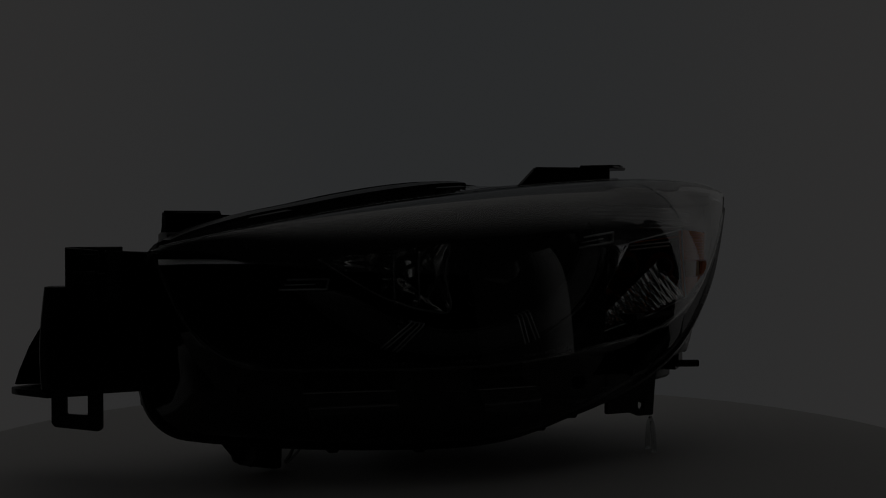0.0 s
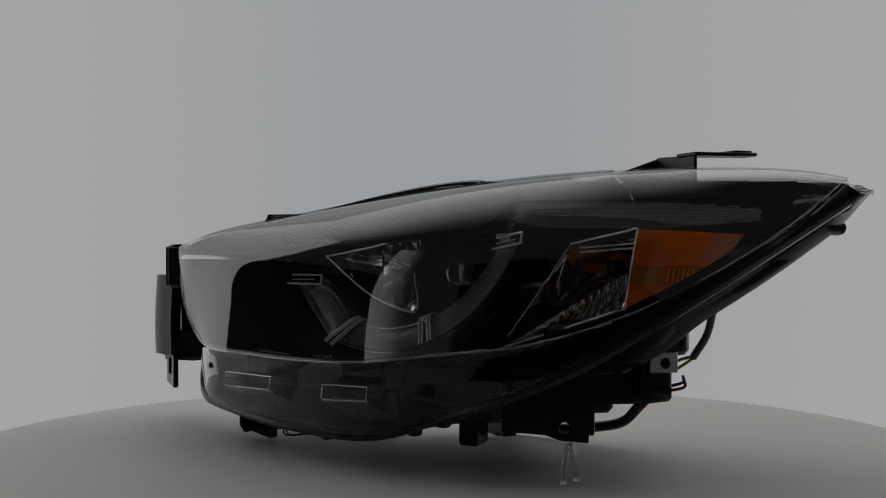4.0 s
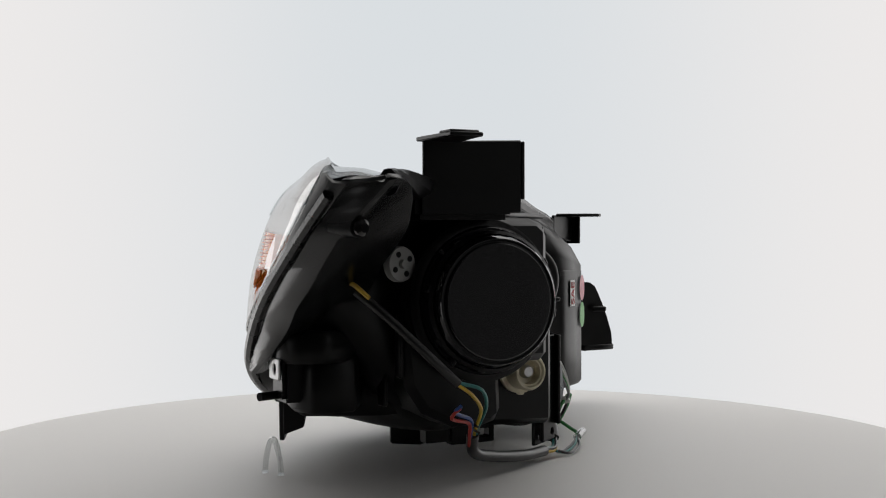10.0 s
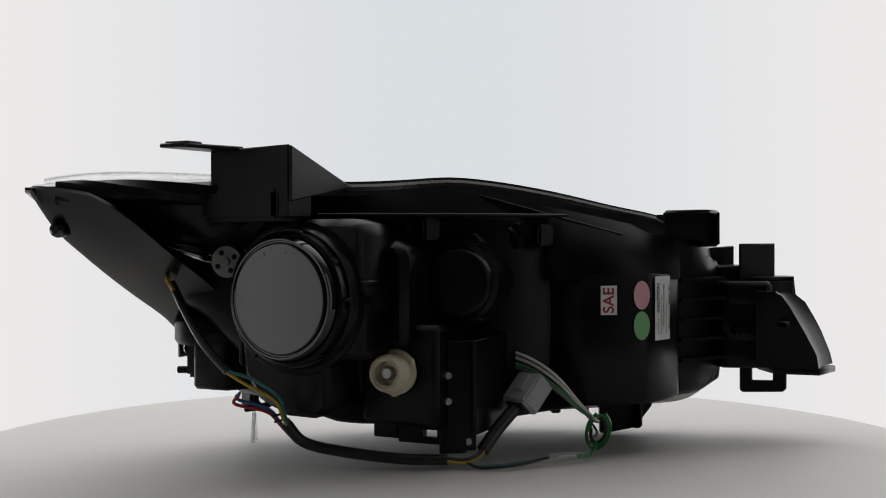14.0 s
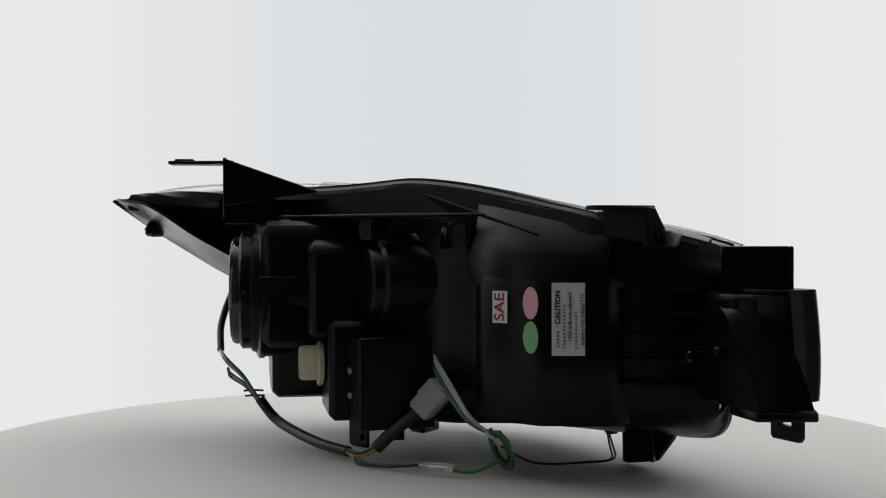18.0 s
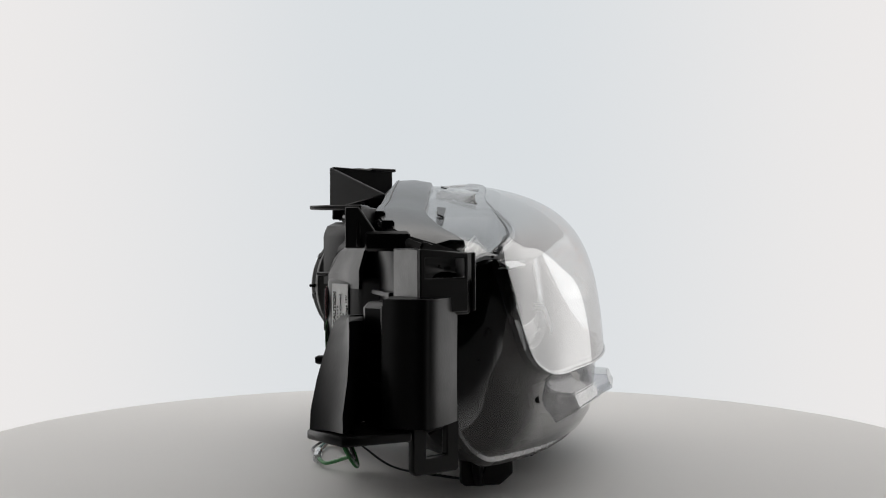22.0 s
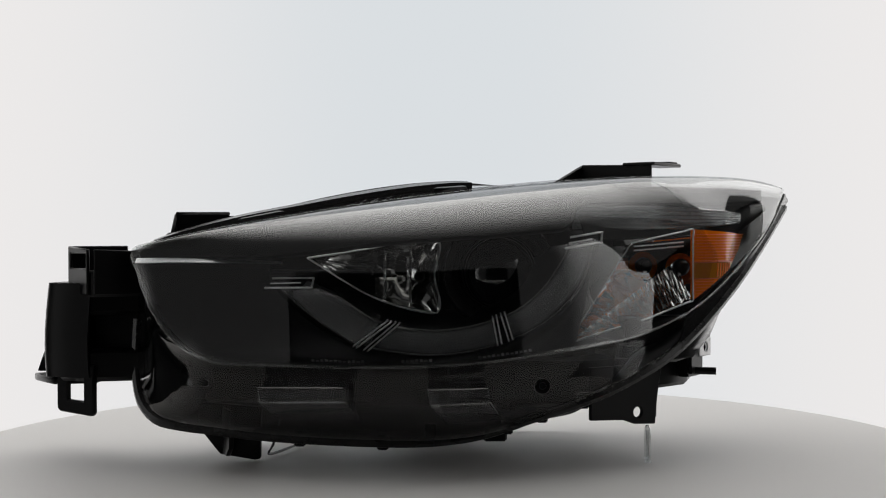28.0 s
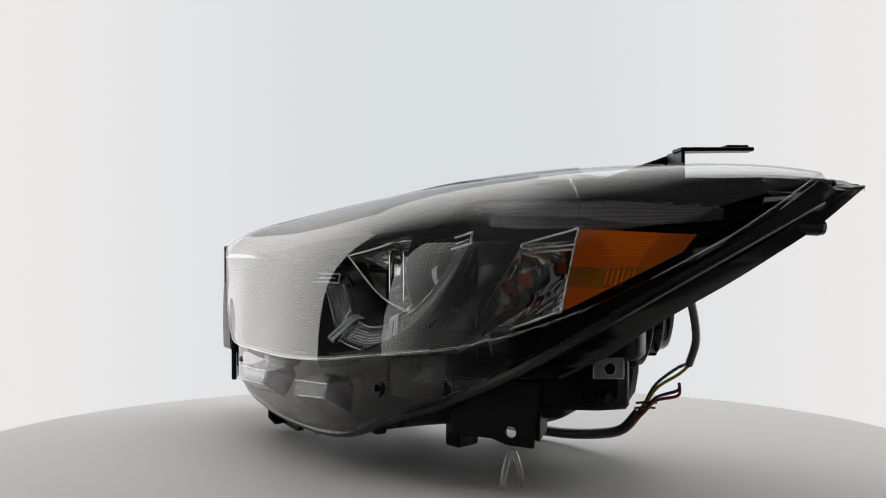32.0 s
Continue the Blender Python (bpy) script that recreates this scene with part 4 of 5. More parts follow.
def rear_cap():
    part("cap_tube", lathe([(.057, -.075), (.057, -.024), (.0545, -.018), (.0525, -.018), (.0525, -.010), (.050, -.008), (.050, -.075)], CAPC, CAPT, 72), BLACK, lamp, "black round port behind the projector")
    cap = part("rear_cap", lathe([(.0485, -.02), (.0485, -.004), (.0465, -.001), (.0455, -.001), (.0448, -.0022), (.0440, -.0022), (.0432, 0.0), (.0425, .0004), (.0418, .0004), (.0410, .0004), (0.0, .0004)], CAPC, CAPT, 96), CAPGLOSS, lamp, "glossy black round rear cap")
    ex = Vector((CAPT.y, -CAPT.x, 0))
    for k in range(8):
        a = 2 * math.pi * k / 8 + 0.2
        d = ex * math.cos(a) + Vector((0, 0, 1)) * math.sin(a)
        part("cap_clip", plate([(-.004, -.002), (.004, -.002), (.003, .004), (-.003, .004)], CAPC + d * .0500 - CAPT * .010, CAPT.cross(d), d, 0.007), BLACK, cap)
    for a in (0.0, 2.4, 4.1):
        d = ex * math.cos(a + math.pi) + Vector((0, 0, 1)) * math.sin(a)
        part("cap_lug", plate([(-.002, 0), (.002, 0), (.0015, .010), (-.0015, .010)], CAPC + d * .048 - CAPT * .012, CAPT.cross(d), d, 0.003), BLACK, cap)
    # bars standing for the small moulded lettering
    bm = None
    for k in range(8):
        a = radians(60 + k * 9 + (14 if k > 3 else 0))
        d = ex * -math.cos(a) + Vector((0, 0, 1)) * math.sin(a)
        bm = plate([(-.0013, -.0012), (.0013, -.0012), (.0013, .0012), (-.0013, .0012)], CAPC + d * .037 + CAPT * .0004, CAPT.cross(d), d, 0.0004, bevel=0, bm=bm)
    part("cap_marks", bm, BLACK, cap)


CAPGLOSS = surface("gloss_black_cap", (0.010, 0.010, 0.011), 0.06, vary=0.2, bump=0.0, rough_vary=0.02, spec=0.5)
CAPGLOSS.node_tree.nodes["Principled BSDF"].inputs["IOR"].default_value = 1.55
rear_cap()


def second_cap():
    c, ax = (.003, .088, .150), (0.45, .89, 0)
    part("high_beam_port", lathe([(.034, -.06), (.033, -.012), (.0295, -.009), (.0285, -.0015), (.027, 0.0), (.024, .0004), (0.0, .0004)], c, ax, 56), BLACK, lamp, "black round high beam cover")
    part("port_boss", slab([(-.062, .112), (.004, .112), (.004, .186), (-.012, .194), (-.055, .190)], .066, .07, 0.008), BLACK, lamp)


second_cap()
part("projector_block", slab([(-.006, .092), (.100, .092), (.100, .188), (.082, .202), (.004, .202), (-.006, .194)], .160, .085, 0.006), BLACK, lamp, "black stepped block behind the projector")
part("block_step", slab([(-.024, .100), (.0, .100), (.0, .176), (-.006, .186), (-.018, .184), (-.024, .172)], .122, .07, 0.006), BLACK, lamp)
part("block_bead", slab([(-.0085, .150), (.03, .150), (.03, .154), (-.0085, .154)], .1625, .05, 0.001), BLACK, lamp)
part("belly", slab([(.030, .050), (.040, .043), (.072, .044), (.098, .056), (.112, .076), (.116, .105), (.095, .150), (.034, .150)], .150, .13, 0.006), BLACK, lamp, "black lower rear housing")
part("belly_rib", slab([(.113, .082), (.1175, .084), (.1175, .130), (.113, .130)], .147, .008, 0.0012), BLACK, lamp)
part("side_knob", lathe([(0.0, .006), (.012, .006), (.014, .003), (.014, -.004), (0.0, -.004)], CAPE * .117 + CAPN * .098 + Vector((0, 0, .088)), CAPE, 24), BLACK, lamp)
part("knob_arm", plate([(-.006, -.03), (.006, -.03), (.008, .0), (-.008, .0)], CAPE * .117 + CAPN * .120 + Vector((0, 0, .090)), CAPN, (0, 0, 1), 0.003), BLACK, lamp)
part("side_plug", lathe([(0.0, .008), (.0035, .008), (.0045, .005), (.0045, -.01), (0.0, -.01)], (.160, .004, .118), CAPE, 16), BLACK, lamp)
part("side_bridge", tube([(.205, -.005, .118), (.190, .0, .126), (.178, .01, .122), (.172, .022, .112)], .005, 8, 20), BLACK, lamp)
part("port_ring", lathe([(.060, -.05), (.060, -.030), (.0615, -.028), (.0615, -.024), (.058, -.022), (.055, -.022), (.055, -.05)], CAPC, CAPN, 72), BLACK, lamp)
part("ledge_clip", plate([(0, 0), (.020, 0), (.020, .006), (.012, .008), (.012, .020), (.004, .022), (0, .014)], (-.060, .052, .178), CAPE, (0, 0, 1), 0.006), BLACK, lamp)
part("clip_arm", tube([(-.045, .040, .199), (-.052, .050, .190), (-.058, .056, .180)], .0035, 8), BLACK, lamp)
for x0, x1, y0, y1, z in ((.015, .03, .06, .075, .197), (-.085, -.07, .05, .06, .192)):
    part("ledge_rib", block((x0, y0, z - .012), (x1, y1, z + .006), 20, bevel=.002), BLACK, lamp)
part("top_ledge", plate([(-.10, .05), (.10, .06), (.115, .10), (-.02, .088)], (0, 0, .204), (1, 0, 0), (0, 1, 0), 0.003), BLACK, lamp)


def rear_box():
    """The angular box at the inner end that carries the stickers."""
    bm = prism([(-.072, .02), (-.084, .046), (-.110, .0672), (-.166, .0625), (-.206, .026), (-.212, -.02), (-.06, -.02)], .044, .158, bevel=0.004)
    box = part("rear_box", bm, BLACK, lamp, "black angular box at the inner end")
    rows = []
    for x, y, z in ((-.079, .040, .172), (-.0965, .0630, .1700), (-.160, .0600, .1590), (-.204, .0255, .1630)):
        r = by_x(ridge, x)
        rows.append([Vector((x, y, .150)), Vector((x, y, z)), Vector((x, y, z)).lerp(r, 0.25) + Vector((0, 0, 0.004)), r + Vector((0, 0.004, -0.012))])
    part("box_roof", thick(grid(rows), -0.003), BLACK, lamp, angle=75)
    for k in range(5):
        z = .075 + .018 * k
        part("box_fin", block((-.262, -.01, z), (-.205, .006, z + .003), 25, bevel=0.0006), BLACK, lamp)
    return box


BOX = rear_box()


def sticker(name, x0, z0, x1, z1, mat, label, origin, right, parent, outline=None, lift=0.0006):
    o = outline or [(x0, z0), (x1, z0), (x1, z1), (x0, z1)]
    return part(name, plate(o, origin, right, (0, 0, 1), lift, bevel=0), mat, parent, label, smooth=False)


def words(name, text, size, origin, right, up, mat, parent, bold=0.0):
    cu = bpy.data.curves.new(name, "FONT")
    cu.body, cu.size, cu.align_x, cu.align_y = text, size, "CENTER", "CENTER"
    cu.extrude, cu.offset = 0.0001, bold
    tmp = bpy.data.objects.new(name, cu)
    scene.collection.objects.link(tmp)
    dg = bpy.context.evaluated_depsgraph_get()
    me = bpy.data.meshes.new_from_object(tmp.evaluated_get(dg))
    bpy.data.objects.remove(tmp)
    bpy.data.curves.remove(cu)
    ex, ey = Vector(right).normalized(), Vector(up).normalized()
    m = Matrix((ex, ey, ex.cross(ey))).transposed().to_4x4()
    m.translation = Vector(origin)
    me.transform(m)
    me.materials.clear()
    me.materials.append(mat)
    ob = new(name, me)
    ob.parent = parent
    return ob


GREYINK = surface("grey_print", (0.16, 0.16, 0.16), 0.6, bump=0)


def stickers():
    """Stickers on the two rear faces of the box; writing runs upwards."""
    a, b = Vector((-.058, .0725, 0)), Vector((-.166, .0630, 0))
    ex = (a - b).normalized()
    n1 = Vector((0, 0, 1)).cross(ex) * -1
    if n1.y < 0:
        n1 = -n1
    def on(x, z, off=0.0):
        f = (x - b.x) / (a.x - b.x)
        p = b.lerp(a, f) + n1 * (0.0006 + off)
        p.z = z
        return p
    ey = Vector((0, 0, 1))
    rx = ey.cross(n1)
    s = part("safety_sticker", plate([(-.0072, -.0124), (.0072, -.0124), (.0072, .0124), (-.0072, .0124)], on(-.131, .1335), rx, ey, 0.0003, bevel=0), PAPER, BOX, "small white sticker with red letters", smooth=False)
    words("letters", "SAE", 0.0135, on(-.131, .1335, 0.0006), ey, -rx, RED, s, 0.00022)
    for z, m, lab in ((.1375, PINK, "pink oval paper dot"), (.1115, GREEN, "green oval paper dot")):
        part("dot_sticker", plate([(.0072 * math.cos(t * math.pi / 16), .0122 * math.sin(t * math.pi / 16)) for t in range(32)], on(-.1605, z), rx, ey, 0.0003, bevel=0), m, BOX, lab, smooth=False)
    # warning label on the slanted face
    a, b = Vector((-.167, .0625, 0)), Vector((-.206, .026, 0))
    ex = (a - b).normalized()
    n2 = Vector((-ex.y, ex.x, 0))
    if n2.x > 0:
        n2 = -n2
    c = (a.lerp(b, 0.42)) + n2 * 0.0006 + Vector((0, 0, .1255))
    rx = ey.cross(n2)
    lab = part("warning_label", plate([(-.0125, -.0275), (.0125, -.0275), (.0125, .0275), (-.0125, .0275)], c, rx, ey, 0.0003, bevel=0), PAPER, BOX, "white printed warning label", smooth=False)
    top = c + n2 * 0.0006
    words("heading", "CAUTION", 0.0056, top - rx * 0.0078 + ey * 0.009, ey, -rx, INK, lab, 0.00018)
    words("line", "HID bulb not allowed", 0.0041, top + rx * 0.0012 + ey * 0.002, ey, -rx, INK, lab)
    words("line", "Lighting ring voltage 12V", 0.0039, top + rx * 0.0105, ey, -rx, INK, lab)
    for off, z0, z1 in ((-.0078, -.021, -.008), (-.003, -.022, .012), (.0058, -.022, .006)):
        bm, z, rng = None, z0, random.Random(7)
        while z < z1:
            w = rng.uniform(.0016, .0024)
            bm = plate([(off - .0008, z), (off + .0008, z), (off + .0008, z + w * .7), (off - .0008, z + w * .7)], top, rx, ey, 0.0002, bevel=0, bm=bm)
            z += w + .0008
        part("line_bars", bm, GREYINK, lab, smooth=False)


stickers()


def socket_box():
    part("socket_box", slab([(-.044, .033), (.026, .036), (.026, .106), (-.008, .118), (-.044, .117)], .107, .053, 0.005), BLACK, lamp, "black box round the bulb socket")
    at_socket = Vector((.060, .108, .0795))
    s = part("bulb_socket", lathe([(.0185, -.014), (.0185, -.010), (.0150, -.009), (.0150, .003), (.0135, .006), (.0120, .006), (.0112, .004), (.0100, .004), (.0095, -.004), (0.0, -.004)], at_socket, CAPN, 40), IVORY, lamp, "ivory plastic bulb socket")
    for k in range(3):
        a = 2 * math.pi * k / 3 + 0.5
        d = CAPE * math.cos(a) + Vector((0, 0, 1)) * math.sin(a)
        part("socket_wing", plate([(-.0035, 0), (.0035, 0), (.0025, .0052), (-.0025, .0052)], at_socket + d * .0145 - CAPN * .009, CAPN.cross(d), d, 0.005), IVORY, s)
    part("socket_core", lathe([(0.0, .003), (.004, .003), (.0055, -.001), (.0055, -.006), (0.0, -.006)], at_socket - CAPN * .001, CAPN, 24), STEEL, s)
    # angled plate with two screws
    d = Vector((-.036, -.051, 0)).normalized()
    pl = part("cover_plate", plate([(0, .028), (.062, .030), (.062, .107), (0, .104)], (-.008, .105, 0), d, (0, 0, 1), 0.003), BLACK, lamp, "flat black cover plate")
    part("plate_flange", plate([(-.004, .015), (.020, .015), (.020, .104), (-.004, .104)], (-.008, .0975, 0), (1, 0, 0), (0, 0, 1), -0.003, holes=[circle(.002, .022, .003, 12)]), BLACK, pl)
    for z in (.0757, .055):
        part("screw", lathe([(0.0, .003), (.0025, .003), (.0042, .001), (.0044, -.001), (0.0, -.001)], (.0105, .098, z), (0, 1, 0), 16), STEEL, pl, "small steel screw")
    part("rear_foot", slab([(.022, .015), (.045, .015), (.045, .045), (.022, .045)], .050, .012, 0.001), BLACK, lamp)
    part("hook_foot", plate([(-.021, .012), (.021, .012), (.021, .045), (-.021, .045)], CAPN * .050, CAPE, (0, 0, 1), 0.010, holes=[[(-.016, .017), (-.002, .017), (-.002, .024), (-.016, .024)]]), BLACK, lamp)
    part("plate_foot", plate([(-.005, .012), (.017, .012), (.017, .035), (-.005, .035)], (0, .0945, 0), (1, 0, 0), (0, 0, 1), 0.003, holes=[circle(.005, .018, .003, 12)]), BLACK, lamp)


socket_box()


def adjusters():
    g = part("adjuster_wheel", lathe([(0.0, .006), (.003, .006), (.0035, .003), (.0125, .003), (.0132, .001), (.0132, -.003), (0.0, -.003)], (.187, .065, .168), (.30, .95, 0), 32), WHEEL, lamp, "grey adjuster wheel")
    for k in range(4):
        a = math.pi / 2 * k + .5
        q = Vector((.30, .95, 0)).normalized().to_track_quat("Z", "Y").to_matrix()
        part("wheel_hole", lathe([(0.0, .0035), (.0022, .0035), (.0022, .002), (0.0, .002)], Vector((.187, .065, .168)) + q @ Vector((.008 * math.cos(a), .008 * math.sin(a), 0)), (.30, .95, 0), 12), BLACK, g)
    part("tail_screw", lathe([(0.0, .004), (.003, .004), (.0055, .002), (.0055, -.004), (0.0, -.004)], (.313, .112, .194), (.3, 1, -.1), 20), GLOSSBLACK, lamp, "black screw at the tail")
    part("screw_post", lathe([(.0062, .0), (.0075, -.022), (0.0, -.022), (0.0, 0.0)], (.313, .110, .194), (.3, 1, -.1), 20), BLACK, lamp)


WHEEL = surface("pale_grey_nylon", (0.30, 0.30, 0.29), 0.5, bump=0.1)
adjusters()

# ---- brackets and feet ----


def top_bracket():
    a, b = Vector((.138, .140, 0)), Vector((.199, .092, 0))
    d = b - a
    br = part("top_bracket", plate([(0, .205), (d.length, .205), (d.length, .2585), (d.length * .6, .257), (0, .2585)], a, d, (0, 0, 1), 0.003), BLACK, lamp, "black top mounting bracket")
    t = Vector((.2285, .135, 0)) - b
    w = Vector((-t.y, t.x, 0)).normalized()
    part("bracket_arm", plate([(-.004, -.004), (t.length + .002, -.006), (t.length + .004, .018), (t.length - .012, .020), (.012, .026), (-.004, .03)], b + Vector((0, 0, .2555)), t, w, 0.0032), BLACK, br)
    part("arm_lip", plate([(0, 0), (.018, 0), (.018, .022), (0, .022)], b + t * .62 - w * .004 + Vector((0, 0, .2585)), t, w, 0.002), BLACK, br)
    g = Vector((.088, .072, .228)) - a
    part("gusset", plate([(0, .215), (g.xy.length, .2285), (0, .258)], a, Vector((g.x, g.y, 0)), (0, 0, 1), 0.003), BLACK, br)
    part("bracket_base", block((.125, .07, .200), (.20, .12, .226), -38, bevel=0.004), BLACK, br)


top_bracket()


def inner_brackets():
    ib = part("inner_bracket", plate([(-.242, .017), (-.194, .022), (-.196, .034), (-.204, .052), (-.213, .061), (-.222, .060), (-.232, .046), (-.240, .030)], (0, 0, .2075), (1, 0, 0), (0, 1, 0), 0.003, holes=[circle(-.2165, .050, .0048, 14)]), BLACK, lamp, "black inner mounting tongue")
    part("bracket_wall", plate([(-.246, .181), (-.194, .188), (-.194, .209), (-.242, .209)], (0, .020, 0), (1, 0, 0), (0, 0, 1), 0.003), BLACK, ib)
    part("bracket_side", plate([(0, .180), (.026, .180), (.026, .209), (.016, .209), (.0, .186)], (-.245, .003, 0), (0.10, 1, 0), (0, 0, 1), 0.003), BLACK, ib)
    part("bracket_body", prism([(-.247, .0), (-.247, .014), (-.233, .014), (-.228, -.010), (-.241, -.018)], .178, .192, bevel=0.002), BLACK, ib)
    # upright tower, open at its top
    tw = part("tower_bracket", plate([(0, .140), (.0485, .140), (.0485, .1805), (0, .1805)], (-.3195, -.038, 0), (.86, .51, 0), (0, 0, 1), 0.003), BLACK, lamp, "black inner side bracket")
    part("tower_front", prism([(-.316, -.044), (-.274, -.020), (-.25, -.045), (-.292, -.068)], .138, .160, bevel=0.002), BLACK, tw)
    part("tower_side", plate([(0, .140), (.036, .140), (.036, .178), (0, .1805)], (-.3195, -.038, 0), (.66, -.75, 0), (0, 0, 1), 0.003, holes=[[(.0040, .1620), (.0335, .1620), (.0335, .1745), (.0040, .1745)]]), BLACK, tw)
    part("tower_front_wall", plate([(0, .140), (.049, .140), (.049, .176), (0, .178)], (-.292, -.068, 0), (.86, .45, 0), (0, 0, 1), 0.003), BLACK, tw)
    # the broad outer shield, its front return and the arms that carry it
    shield = catmull([(-.296, -.0595, 0), (-.318, -.0545, 0), (-.331, -.0500, 0), (-.3365, -.0450, 0), (-.3360, -.036, 0), (-.3345, -.027, 0), (-.331, -.018, 0)], 30)
    rows = [[Vector((p.x - .004 * math.sin(math.pi * min(1, max(0, (.1495 - z) / .105))), p.y, z)) for z in (.1495, .148, .140, .125, .110, .0975, .085, .076, .070)] for p in shield]
    part("outer_shield", thick(grid(rows), 0.003), BLACK, tw, "broad black outer shield", angle=50)
    part("shield_top", prism([(-.335, -.046), (-.318, -.0535), (-.296, -.0585), (-.275, -.030), (-.296, -.014), (-.329, -.019)], .1455, .1495, bevel=0.001), BLACK, tw)
    part("upper_arm", prism([(-.325, -.050), (-.298, -.057), (-.252, -.042), (-.262, -.010), (-.300, .004)], .122, .146, bevel=0.004), BLACK, tw)
    part("lower_arm", prism([(-.330, -.048), (-.298, -.056), (-.252, -.046), (-.258, -.010), (-.304, .004)], .066, .094, bevel=0.004), BLACK, tw)
    part("shield_back", prism([(-.3318, -.0195), (-.3300, -.0165), (-.2975, -.0110), (-.2960, -.0140)], .071, .1455, bevel=0.0006), BLACK, tw)
    part("shield_web", prism([(-.300, -.040), (-.255, -.040), (-.258, -.010), (-.298, .002)], .090, .124, bevel=0.002), BLACK, tw)
    part("arm_pin", lathe([(0.0, .012), (.0035, .012), (.0045, .009), (.0045, -.02), (0.0, -.02)], (-.268, .002, .101), (.15, 1, 0), 16), GLOSSBLACK, tw, "glossy pin beside the shield")
    # wing that flares out behind the shield
    rows = []
    for fore, aft in (((-.311, .009, .1370), (-.298, .017, .1370)), ((-.322, .006, .1345), (-.304, .020, .1330)), ((-.333, .003, .127), (-.310, .022, .124)), ((-.342, .001, .114), (-.317, .0245, .111)),
                      ((-.350, .0, .100), (-.324, .0265, .098)), ((-.358, .001, .080), (-.333, .028, .080)), ((-.361, .0, .070), (-.335, .028, .068))):
        a, b = Vector(fore), Vector(aft)
        rows.append([Vector((-.306, .0, a.z)), a, a.lerp(b, .5) + Vector((.002, -.002, 0)), b, Vector((-.286, .002, b.z))])
    part("side_wing", thick(grid(rows), 0.002), BLACK, tw, "black wing flaring out behind the shield", angle=30)
    part("wing_stud", lathe([(0.0, .006), (.002, .006), (.003, .004), (.003, -.008), (0.0, -.008)], (-.3033, .027, .1084), (-.2, 1, 0), 14), BLACK, tw)
    part("wing_toe", plate([(-.335, .030), (-.364, .0), (-.358, -.010), (-.336, -.037), (-.30, -.03), (-.30, .01)], (0, 0, .062), (1, 0, 0), (0, 1, 0), .006, holes=[[(-.350, .0), (-.343, .008), (-.336, .002), (-.343, -.006)]], bevel=0.001), BLACK, tw)
    d = Vector((.856, -.517, 0))
    leg = [(.003, .0395), (.041, .0375), (.0437, .040), (.0437, .080), (0, .080), (0, .0425)]
    part("window_leg", plate(leg, (-.330, -.0333, 0), d, (0, 0, 1), 0.005, holes=[[(.0125, .0500), (.0320, .0495), (.0320, .0730), (.0125, .0730)]]), BLACK, tw)


inner_brackets()


def feet():
    part("front_foot", plate([(-.207, .034), (-.205, .026), (-.189, .006), (-.160, .001), (-.155, .002), (-.154, .045), (-.207, .050)], (0, -.054, 0), (1, 0, 0), (0, 0, 1), 0.006), BLACK, lamp, "black front mounting foot")
    part("foot_face", plate([(0, .009), (.004, .006), (.030, .006), (.040, .014), (.040, .045), (0, .045)], (-.190, -.043, 0), (.4, -.92, 0), (0, 0, 1), 0.004, holes=[circle(.014, .019, .0045, 14)]), BLACK, lamp)
    d = Vector((.872, .490, 0))
    part("bolt_plate", plate([(0, .0365), (.034, .0345), (.045, .0305), (.067, .0290), (.069, .048), (.074, .080), (.0, .080)], (.1175, -.0795, 0), d, (0, 0, 1), 0.004, holes=[circle(.0487, .0403, .0045, 16)]), BLACK, lamp, "black mounting plate with a bolt hole")
    part("bolt_plate_rib", prism([(.121, -.074), (.176, -.044), (.168, -.024), (.106, -.052)], .050, .066, bevel=0.002), BLACK, lamp)
    part("bolt_plate_web", plate([(0, .034), (.016, .040), (.024, .080), (0, .080)], (.1765, -.047, 0), (-.49, .87, 0), (0, 0, 1), 0.004), BLACK, lamp)
    part("side_mass", prism([(.150, -.056), (.180, -.044), (.211, -.015), (.219, .010), (.19, .030), (.13, .0)], .058, .100, bevel=0.003), BLACK, lamp)
    part("side_shoulder", prism([(.150, -.072), (.205, -.040), (.232, -.012), (.236, .004), (.222, .025), (.19, .030), (.13, .0)], .096, .120, bevel=0.004), BLACK, lamp)
    part("mid_foot", prism([(.034, -.026), (.054, -.026), (.046, .002), (.026, .002)], .010, .034, bevel=0.002), BLACK, lamp)
    part("drain_stub", lathe([(0.0, 0.0), (.005, 0.0), (.006, .003), (.005, .006), (.005, .014), (0.0, .014)], (-.012, -.09, .022), (0, 0, 1), 14), BLACK, lamp)
    nrm = Vector((.806, -.592, 0))
    side = Vector((.592, .806, 0))
    pl = part("nut_plate", plate([(-.0115, -.0075), (.0115, -.0075), (.0115, .0085), (-.0115, .0085)], Vector((.225, -.018, .091)), side, (0, 0, 1), 0.002, holes=[circle(.001, 0, .004, 12)]), STEEL, lamp, "zinc plated nut plate")
    part("nut", lathe([(.0045, -.003), (.0045, .0), (.0025, .0), (.0025, -.003)], Vector((.2255, -.0175, .091)), nrm, 8), BLACK, pl)
    part("clip_block", block((.196, -.026, .066), (.224, -.004, .101), 54, bevel=0.003), BLACK, lamp)
    part("clip_post", lathe([(0.0, 0.0), (.0032, 0.0), (.0032, .03), (0.0, .03)], (.205, -.02, .071), (.9, -.2, 0), 12), BLACK, lamp)
    part("lower_web", prism([(.10, -.085), (.160, -.058), (.185, -.025), (.150, .03), (.06, .06), (.0, -.06)], .050, .085, bevel=0.004), BLACK, lamp)


feet()

# ---- wiring ----


